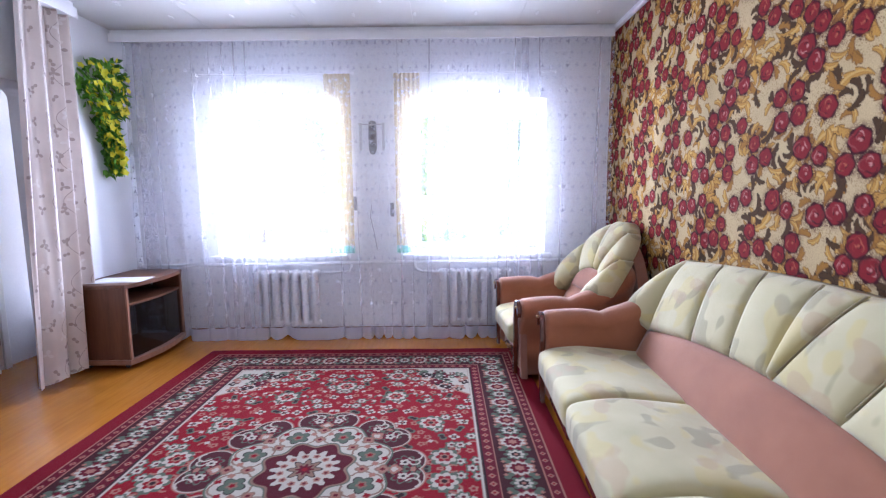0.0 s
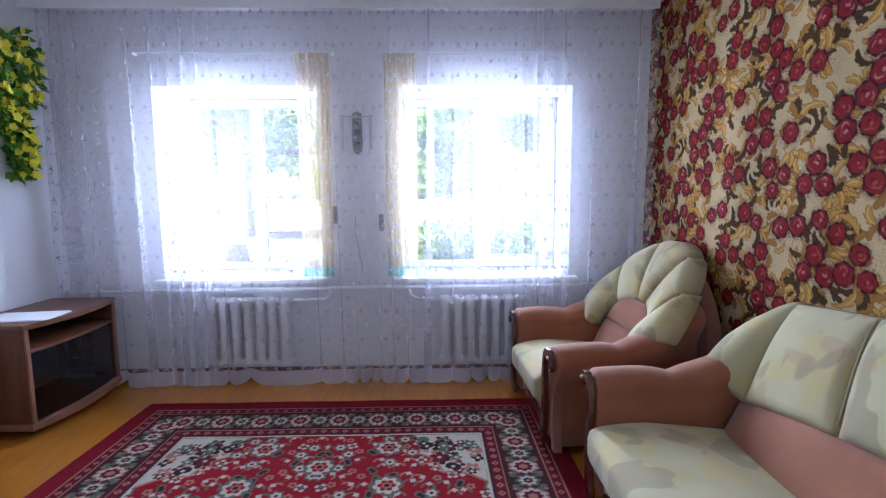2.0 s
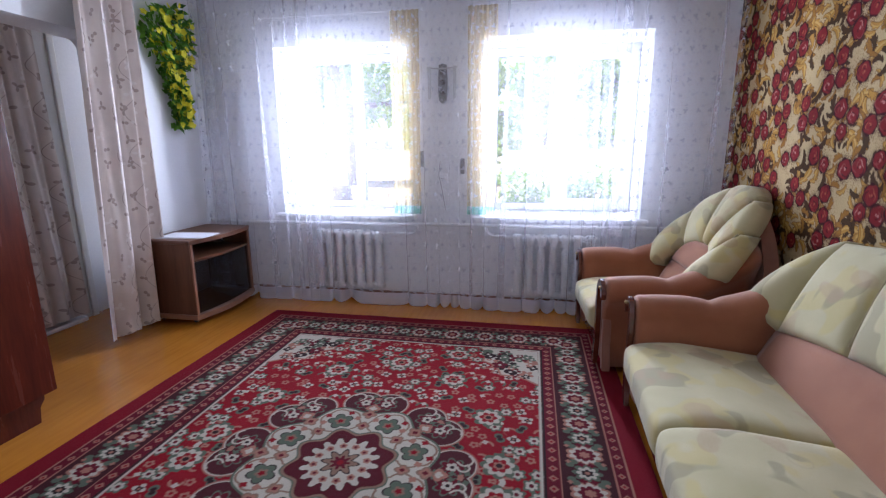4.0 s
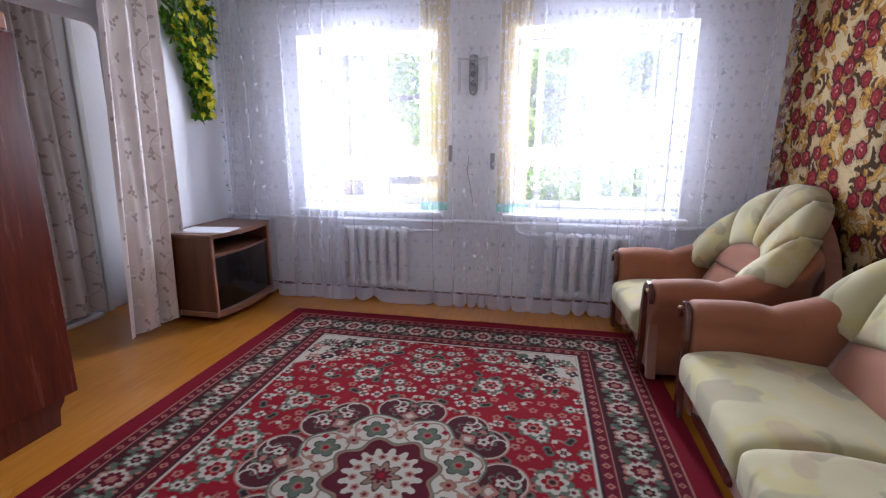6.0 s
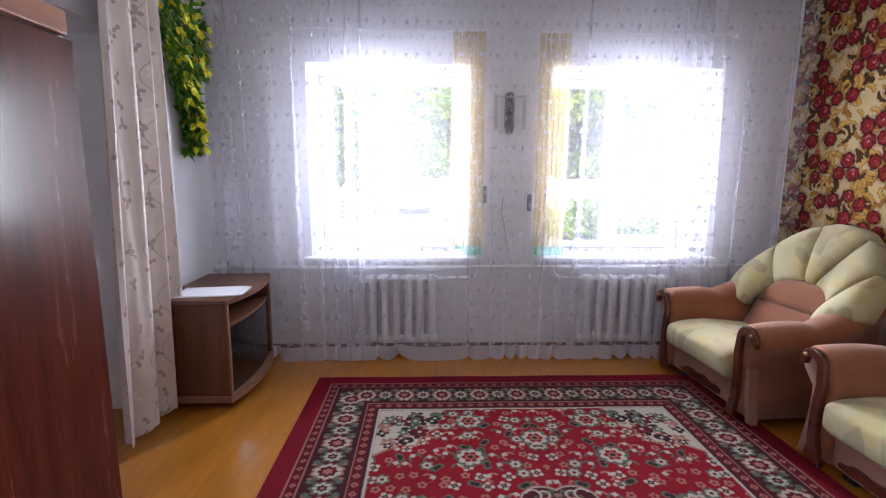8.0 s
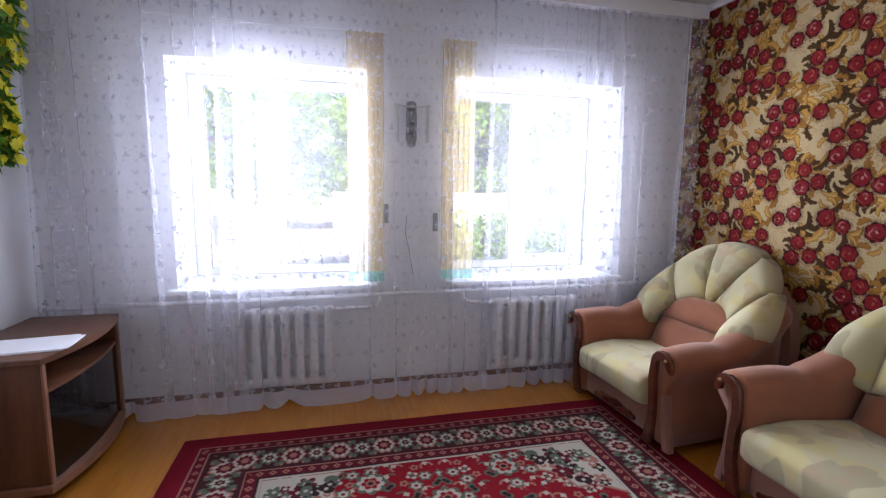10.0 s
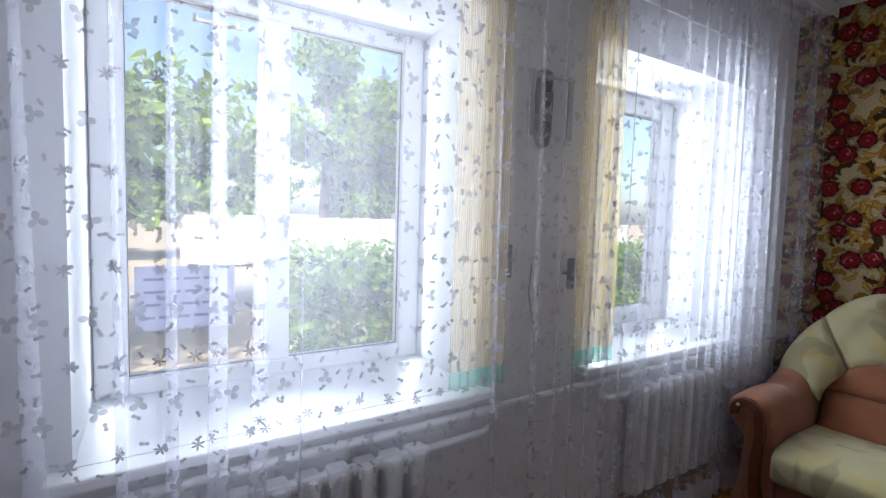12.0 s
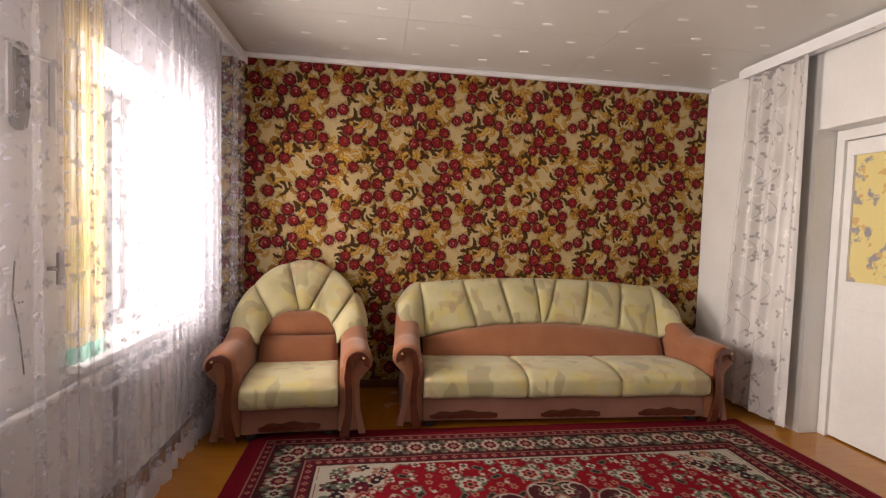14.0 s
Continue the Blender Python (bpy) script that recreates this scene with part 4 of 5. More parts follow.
def sofa(m):
    th = thing("sofa", "long cream and terracotta upholstered sofa with polished wood trim", "sofa", m)
    w = 1.055
    base(w, 0.86, ((-0.76, 0.24), (0.02, 0.22), (0.76, 0.22)), th)
    for seed, (a, b) in enumerate(((-w + 0.008, -0.322), (-0.318, 0.366), (0.37, w - 0.008))):
        cushion(th, a, b, seed + 1)
    for s in (-1, 1):
        arm(s, w, th)

    def low(x):
        return 0.515 + 0.108 * (1 - (x / 1.0) ** 2)

    def high(x):
        return 0.925 + 0.055 * (1 - (x / 1.04) ** 2)
    cuts_low = (-1.0, -0.565, -0.26, -0.012, 0.012, 0.34, 0.66, 1.02)
    cuts_top = (-1.04, -0.675, -0.35, -0.03, 0.165, 0.466, 0.76, 1.05)
    for k in range(7):
        def fn(u, v, k=k):
            xl = cuts_low[k] + (cuts_low[k + 1] - cuts_low[k]) * u
            xt = cuts_top[k] + (cuts_top[k + 1] - cuts_top[k]) * u
            x = xl + (xt - xl) * v
            z = low(x) + (high(x) - low(x)) * v
            return (x, lean(z) + 0.03 * v ** 6, z)
        part("back_cushion", puff(fn, (0, -1, 0.12), 0.042, 0.075, 14, 16, 0.28), cream, th, "cream channel of the backrest", smooth=True)
        if k:
            part("piping", tube([Vector(fn(0, v / 10)) + Vector((0, -0.012, 0.001)) for v in range(1, 11)], 0.004, 6), piping_cord, th, "thin beige piping", smooth=True)
    for s in (-1, 1):
        def fn(u, v, s=s):
            x = s * (1.035 + 0.19 * u - 0.04 * (1 - v))
            z = 0.50 + 0.10 * u + (0.43 - 0.27 * u ** 1.5) * v
            return (x, lean(z) + 0.02 - 0.16 * u * (1 - 0.6 * v) + 0.03 * v ** 6, z)
        part("wing", puff(fn, (-0.3 * s, -1, 0.2), 0.055, 0.09, 12, 12, 0.45), cream, th, "cream padded corner wing", smooth=True)

    def fn(u, v):
        x = -1.02 + 2.05 * u
        z = 0.34 + (low(x) - 0.34) * v
        return (x, lean(z) + 0.005, z)
    part("lumbar_pad", puff(fn, (0, -1, 0.1), 0.045, 0.12, 30, 8, 0.3), terracotta, th, smooth=True)
    out = [(-1.16 + 2.32 * k / 24, 0.87 + 0.07 * (1 - (2 * k / 24 - 1) ** 2) - 0.24 * abs(2 * k / 24 - 1) ** 8) for k in range(25)] + [(1.2, 0.05), (-1.2, 0.05)]
    part("back_shell", slab(out, "y", 0.82, 0.885, 0.015), terracotta_dark, th)
    return th


sofa(pose(0.675, 1.60, 0, 0, 0, -91.7))

# ---- cabinets ----


def tv_stand():
    th = thing("television_stand", "brown laminate television stand with a bowed front and smoked glass door", "tv stand")
    x0, y0, y1 = XW + 0.02, 3.33, 4.10

    def bow(z0, z1, name, mat, reach=0.10, inset=0.0):
        out = [(x0, y0 + inset), (x0, y1 - inset)]
        n = 14
        out += [(x0 + 0.42 + reach * math.sin(math.pi * (0.12 + 0.76 * k / n)) - 0.02, y1 - inset - (y1 - y0 - 2 * inset) * k / n) for k in range(n + 1)]
        return part(name, slab(out, "z", z0, z1, 0.006), mat, th)
    bow(0.645, 0.675, "top", stand_wood, 0.10)
    bow(0.045, 0.085, "bottom", stand_edge, 0.10)
    bow(0.50, 0.518, "shelf", stand_wood, 0.06, 0.03)
    for y in (y0 + 0.012, y1 - 0.034):
        s = part("side_panel", box(x0, x0 + 0.425, y, y + 0.022, 0.085, 0.645, 0.002), stand_wood, th)
        part("edge_strip", box(x0 + 0.426, x0 + 0.438, y - 0.002, y + 0.024, 0.085, 0.645, 0.004), stand_edge, s)
    part("back_panel", box(x0, x0 + 0.012, y0 + 0.035, y1 - 0.035, 0.518, 0.645), stand_wood, th)
    n = 12
    front = [(x0 + 0.40 + 0.055 * math.sin(math.pi * (0.12 + 0.76 * k / n)), y1 - 0.04 - (y1 - y0 - 0.08) * k / n) for k in range(n + 1)]
    part("glass_door", slab(front + [(px - 0.005, py) for px, py in front[::-1]], "z", 0.09, 0.496), smoked, th, "smoked glass door")
    for px in (x0 + 0.06, x0 + 0.36):
        for py in (y0 + 0.08, y1 - 0.08):
            bm = bmesh.new()
            bmesh.ops.create_cone(bm, cap_ends=True, segments=14, radius1=0.022, radius2=0.022, depth=0.02, matrix=Matrix.Translation((px, py, 0.0225)) @ pose(0, 0, 0, 90))
            box(px - 0.012, px + 0.012, py - 0.008, py + 0.008, 0.02, 0.046, bm=bm)
            part("caster", bm, dark_gap, th)
    th2 = thing("paper_sheets", "a few white paper sheets lying on the stand", "paper", pose(-2.50, 3.545, 0.6755, 0, 0, 8))
    part("sheet", box(-0.20, 0.17, -0.13, 0.12, 0.0, 0.003), paper, th2)
    part("sheet", slab([(-0.16, -0.115), (0.19, -0.125), (0.20, 0.09), (-0.15, 0.10)], "z", 0.0035, 0.006), paper, th2)


tv_stand()


def wardrobe():
    th = thing("wardrobe", "dark polished mahogany wardrobe with a glossy front", "wardrobe")
    x0, x1, y0, y1 = XW + 0.01, -2.175, 0.92, 2.10
    part("carcass", box(x0, x1 - 0.022, y0, y1, 0.15, 1.76, 0.003), mahogany, th)
    n = 2
    for k in range(n):
        a, b = y0 + (y1 - y0) * k / n + 0.002, y0 + (y1 - y0) * (k + 1) / n - 0.002
        d = part("door", box(x1 - 0.021, x1, a, b, 0.155, 1.76, 0.003), mahogany, th)
        hy = b - 0.05 if k == 0 else a + 0.05
        part("knob", tube([(x1, hy, 0.98), (x1 + 0.012, hy, 0.98), (x1 + 0.022, hy, 0.98)], lambda t: 0.008 + 0.008 * t, 10), brass, d)
    part("plinth", slab([(y0 + 0.03, 0.0), (y1 - 0.07, 0.0), (y1 - 0.06, 0.08), (y1 - 0.035, 0.11), (y1 - 0.03, 0.15), (y0 + 0.03, 0.15)], "x", x0 + 0.02, x1 - 0.05), mahogany, th)
    part("cap", box(x0, x1 + 0.012, y0 - 0.01, y1 - 0.03, 1.765, 1.83, 0.006, bm=box(x0, x1 - 0.02, y0, y1 - 0.05, 1.757, 1.768)), cap_wood, th, "lighter brown top board")


wardrobe()

# ---- woven and printed patterns ----


def blend(img, mask, colour):
    m = np.clip(mask, 0, 1)[..., None]
    img[:] = img * (1 - m) + np.array(colour) * m


def soft(d, w=0.003):
    """1 inside (d below 0), fading over w."""
    return np.clip(0.5 - d / w, 0, 1)


def petals(X, Y, cx, cy, r, n, depth, turn=0.0):
    dx, dy = X - cx, Y - cy
    return np.hypot(dx, dy) - r * (1 - depth + depth * np.abs(np.cos(n / 2 * (np.arctan2(dy, dx) - turn))))


def rug_pattern(nx, ny, w, h):
    # one quarter is drawn and mirrored
    X, Y = np.meshgrid(np.linspace(0, w / 2, nx // 2 + 1), np.linspace(0, h / 2, ny // 2 + 1), indexing="ij")
    rng = random.Random(11)
    red, edge, cream_c, pink, green, dark, wine = (0.205, 0.004, 0.011), (0.165, 0.004, 0.012), (0.40, 0.36, 0.30), (0.29, 0.13, 0.095), (0.085, 0.105, 0.075), (0.024, 0.010, 0.012), (0.10, 0.005, 0.014)
    img = np.empty(X.shape + (3,))
    img[:] = red
    e = np.minimum(w / 2 - X, h / 2 - Y)
    # field of small flowers, leaves and curling stems
    fx, fy = w / 2 - 0.47, h / 2 - 0.47
    step = 0.074
    for i in range(int(fx / step) + 2):
        for j in range(int(fy / step) + 2):
            cx, cy = (i + 0.5 * (j % 2)) * step + rng.uniform(-0.02, 0.02), j * step + rng.uniform(-0.02, 0.02)
            kind = rng.random()
            t = rng.uniform(0, 3)
            if kind < 0.20:
                blend(img, soft(petals(X, Y, cx, cy, 0.040, 6, 0.35, t)), green)
                blend(img, soft(petals(X, Y, cx, cy, 0.027, 6, 0.3, t)), cream_c)
                blend(img, soft(np.hypot(X - cx, Y - cy) - 0.010), wine)
            elif kind < 0.45:
                blend(img, soft(petals(X, Y, cx, cy, 0.024, 5, 0.35, t)), pink)
                blend(img, soft(np.hypot(X - cx, Y - cy) - 0.009), red)
            elif kind < 0.72:
                a = np.arctan2(Y - cy, X - cx) - t
                d = np.abs(np.hypot(X - cx, Y - cy) - 0.030) - 0.006 * np.maximum(0, np.cos(a / 2)) ** 0.5 - 0.001
                blend(img, soft(d) * (np.cos(a) > -0.3), pink if kind < 0.62 else green)
                blend(img, soft(petals(X, Y, cx + 0.026 * math.cos(t), cy + 0.026 * math.sin(t), 0.016, 4, 0.4, t)), cream_c)
            elif kind < 0.86:
                blend(img, soft(petals(X, Y, cx, cy, 0.032, 4, 0.5, t)), cream_c)
                blend(img, soft(petals(X, Y, cx, cy, 0.017, 4, 0.4, t + 0.8)), dark)
                blend(img, soft(np.hypot(X - cx, Y - cy) - 0.006), pink)
            else:
                blend(img, soft(petals(X, Y, cx, cy, 0.036, 2, 0.7, t)), green)
                blend(img, soft(petals(X, Y, cx, cy, 0.022, 2, 0.7, t)), dark)
    # larger palmettes in the field
    for cx, cy in ((0.0, 0.98), (0.36, 0.82), (0.60, 0.46), (0.34, 1.16), (0.68, 0.10)):
        blend(img, soft(petals(X, Y, cx, cy, 0.084, 8, 0.22)), green)
        blend(img, soft(petals(X, Y, cx, cy, 0.068, 8, 0.25, 0.2)), cream_c)
        blend(img, soft(petals(X, Y, cx, cy, 0.046, 6, 0.3)), red)
        blend(img, soft(petals(X, Y, cx, cy, 0.027, 6, 0.3, 0.4)), pink)
        blend(img, soft(np.hypot(X - cx, Y - cy) - 0.014), dark)
    # pale corner fields with dark sprays
    R = np.hypot((fx - X) / 0.42, (fy - Y) / 0.50)
    A = np.arctan2(fy - Y, fx - X)
    spand = R - 0.92 + 0.10 * np.abs(np.sin(A * 6))
    inside = (X < fx) & (Y < fy)
    blend(img, soft(spand, 0.02) * inside, pink)
    blend(img, soft(spand + 0.035, 0.02) * inside, cream_c)
    for k in range(70):
        cx, cy = fx - rng.uniform(0.02, 0.40), fy - rng.uniform(0.02, 0.48)
        rr = math.hypot((fx - cx) / 0.42, (fy - cy) / 0.50)
        if rr < 0.80:
            t = rng.uniform(0, 3)
            c = (dark, green, wine, pink, dark)[k % 5]
            blend(img, soft(petals(X, Y, cx, cy, rng.uniform(0.025, 0.055), rng.choice((2, 4, 5)), 0.5, t)) * inside, c)
            blend(img, soft(petals(X, Y, cx, cy, 0.012, 4, 0.4, t)) * inside, cream_c)
    # medallion, in units of its own size
    WX, WY = X, Y
    X, Y = X * 1.24, Y * 1.24
    r, a = np.hypot(X, Y * 0.98), np.arctan2(Y, X)
    for k in range(8):
        t = math.pi / 4 * k
        if not -0.1 < t < 1.7:
            continue
        cx, cy = 0.60 * math.cos(t), 0.60 * math.sin(t)
        s = 1.0
        for rad, c in ((0.192, pink), (0.180, cream_c), (0.170, (0.060, 0.010, 0.014))):
            d = np.minimum.reduce([np.hypot(X - cx - 0.085 * q * math.sin(t), Y - cy + 0.085 * q * math.cos(t)) - rad * 0.72 for q in (-1, 1)] + [np.hypot(X - cx * 0.92, Y - cy * 0.92) - rad * 0.8])
            blend(img, soft(d), c)
        for q in (-1, 1):
            qx, qy = cx + 0.07 * q * math.sin(t), cy - 0.07 * q * math.cos(t)
            blend(img, soft(petals(X, Y, qx, qy, 0.078, 7, 0.35, t)), green)
            blend(img, soft(petals(X, Y, qx, qy, 0.066, 7, 0.35, t)), wine)
            blend(img, soft(petals(X, Y, qx, qy, 0.036, 5, 0.35)), cream_c)
            blend(img, soft(np.hypot(X - qx, Y - qy) - 0.012), dark)
            for m in range(5):
                b = t + q * (0.4 + 0.55 * m)
                blend(img, soft(petals(X, Y, qx + 0.094 * math.cos(b), qy + 0.094 * math.sin(b), 0.020, 4, 0.45, b)), pink if m % 2 else green)
        for q in (-1, 1):
            for off, rad in ((0.135, 0.042), (0.075, 0.030)):
                qx, qy = cx * 1.10 + off * q * math.sin(t), cy * 1.10 - off * q * math.cos(t)
                turn = np.arctan2(Y - qy, X - qx) - t - q * 0.8
                blend(img, soft(np.abs(np.hypot(X - qx, Y - qy) - rad) - 0.006) * (np.cos(turn) > -0.4), cream_c)
        blend(img, soft(petals(X, Y, cx * 0.9, cy * 0.9, 0.05, 4, 0.4, t)), pink)
        blend(img, soft(petals(X, Y, cx * 0.9, cy * 0.9, 0.026, 4, 0.4, t)), cream_c)
    ring = r - 0.515 + 0.035 * np.cos(8 * a)
    blend(img, soft(ring), green)
    blend(img, soft(ring + 0.014), cream_c)
    taupe = (0.20, 0.12, 0.085)
    # eight pale panels, each with a green flower, parted by taupe bands
    for k in range(-1, 9):
        t = math.pi / 4 * (k + 0.5)
        cx, cy = 0.40 * math.cos(t), 0.40 * math.sin(t)
        blend(img, soft(np.abs(petals(X, Y, cx, cy, 0.128, 6, 0.12, t)) - 0.006), taupe)
        blend(img, soft(petals(X, Y, cx, cy, 0.082, 5, 0.35, t)), dark)
        blend(img, soft(petals(X, Y, cx, cy, 0.074, 5, 0.35, t)), green)
        blend(img, soft(petals(X, Y, cx, cy, 0.036, 5, 0.35, t)), taupe)
        blend(img, soft(petals(X, Y, cx, cy, 0.020, 5, 0.35, t)), red)
        for q in (-2, -1, 1, 2):
            b = t + math.pi + 0.75 * q
            blend(img, soft(petals(X, Y, cx - 0.104 * math.cos(b), cy - 0.104 * math.sin(b), 0.023, 4, 0.4, b)), red if abs(q) == 1 else pink)
        t -= math.pi / 8
        for rr, size in ((0.47, 0.050), (0.345, 0.044)):
            cx, cy = rr * math.cos(t), rr * math.sin(t)
            blend(img, soft(petals(X, Y, cx, cy, size, 4, 0.35, t)), taupe)
            blend(img, soft(petals(X, Y, cx, cy, size * 0.72, 4, 0.4, t)), pink)
            blend(img, soft(petals(X, Y, cx, cy, size * 0.34, 4, 0.3, t)), wine)
    blend(img, soft(r - 0.288 + 0.028 * np.cos(8 * a)), green)
    blend(img, soft(r - 0.278 + 0.028 * np.cos(8 * a)), taupe)
    blend(img, soft(r - 0.262 + 0.028 * np.cos(8 * a)), (0.075, 0.006, 0.012))
    star = r - 0.188 - 0.024 * np.sign(np.cos(16 * a)) * np.abs(np.cos(16 * a)) ** 0.6
    blend(img, soft(star), cream_c)
    for k in range(12):
        t = math.pi / 6 * (k + 0.5)
        blend(img, soft(petals(X, Y, 0.142 * math.cos(t), 0.142 * math.sin(t), 0.024, 5, 0.25, t)), pink)
        blend(img, soft(np.hypot(X - 0.142 * math.cos(t), Y - 0.142 * math.sin(t)) - 0.010), wine)
    blend(img, soft(r - 0.090 - 0.022 * np.cos(8 * a)), dark)
    blend(img, soft(r - 0.078 - 0.022 * np.cos(8 * a)), taupe)
    blend(img, soft(r - 0.046 - 0.012 * np.cos(8 * a)), wine)
    blend(img, soft(r - 0.018), red)
    X, Y = WX, WY
    # borders, from the field outwards
    along = np.where(w / 2 - X < h / 2 - Y, Y, X)
    for lo, hi, c in ((0.452, 0.466, cream_c), (0.440, 0.452, dark), (0.385, 0.440, wine), (0.378, 0.385, pink), (0.165, 0.378, (0.045, 0.010, 0.013)), (0.158, 0.165, pink), (0.112, 0.158, wine), (0.100, 0.112, pink), (-1, 0.100, edge)):
        blend(img, soft(np.abs(e - (lo + hi) / 2) - (hi - lo) / 2, 0.002), c)
    for mid, s in ((0.4125, 0.020), (0.135, 0.017)):
        u = (along + 0.03) % 0.062 - 0.031
        blend(img, soft(np.abs(u) + np.abs(e - mid) - s), pink)
        blend(img, soft(np.abs(u) + np.abs(e - mid) - s * 0.45), red)
    u = ((along + 0.12) % 0.24 - 0.12) * 1.29
    v = (e - 0.272) * 1.12
    for off, kind in ((0.0, 0), (0.155, 1), (-0.155, 1)):
        if kind == 0:
            blend(img, soft(petals(u, v, off, 0, 0.092, 10, 0.15)), pink)
            blend(img, soft(petals(u, v, off, 0, 0.078, 10, 0.25)), cream_c)
            blend(img, soft(petals(u, v, off, 0, 0.056, 8, 0.25)), wine)
            blend(img, soft(petals(u, v, off, 0, 0.028, 6, 0.3)), pink)
        else:
            blend(img, soft(petals(u, v, off, 0, 0.072, 8, 0.3)), green)
            blend(img, soft(petals(u, v, off, 0, 0.052, 8, 0.35)), cream_c)
            blend(img, soft(petals(u, v, off, 0, 0.030, 6, 0.3)), dark)
            blend(img, soft(np.hypot(u - off, v) - 0.012), pink)
    for sx in (-1, 1):
        for sy in (-1, 1):
            cx, cy = 0.083 * sx, 0.066 * sy
            blend(img, soft(petals(u, v, cx, cy, 0.036, 2, 0.7, 0.6 * sx * sy)), green)
            blend(img, soft(petals(u, v, cx * 1.05, cy * 0.35, 0.020, 4, 0.4, 0.3)), wine)
            blend(img, soft(petals(u, v, cx * 0.85, cy * 1.25, 0.014, 4, 0.4)), pink)
    i, j = np.abs(np.arange(nx + 1) - nx // 2), np.abs(np.arange(ny + 1) - ny // 2)
    return img[i][:, j]


def rug():
    x0, x1, y0, y1 = -1.925, 0.71, 0.235, 3.757
    w, h = x1 - x0, y1 - y0
    nx, ny = 560, 780
    img = rug_pattern(nx, ny, w, h)
    th = thing("rug", "large red patterned rug with a dark floral border", "rug")
    pile = pattern_sheet("woven_surface", (x0, y0, 0.012), (w, 0, 0), (0, h, 0), nx, ny, img, rug_pile)
    pile.parent = th
    me = pile.data
    # the pile's surface is slightly uneven
    co = np.empty(len(me.vertices) * 3, np.float32)
    me.vertices.foreach_get("co", co)
    co = co.reshape(-1, 3)
    co[:, 2] += 0.0012 * np.sin(co[:, 0] * 9 + 2 * np.sin(co[:, 1] * 3)) * np.sin(co[:, 1] * 7) + np.random.default_rng(3).uniform(-0.0006, 0.0006, len(co))
    me.vertices.foreach_set("co", co.ravel())
    part("backing", box(x0 - 0.004, x1 + 0.004, y0 - 0.004, y1 + 0.004, 0.0005, 0.0095, 0.003), plain("rug_backing", col(0.18, 0.02, 0.03), 0.95, var=0.1), th, "dark red bound edge")


rug()


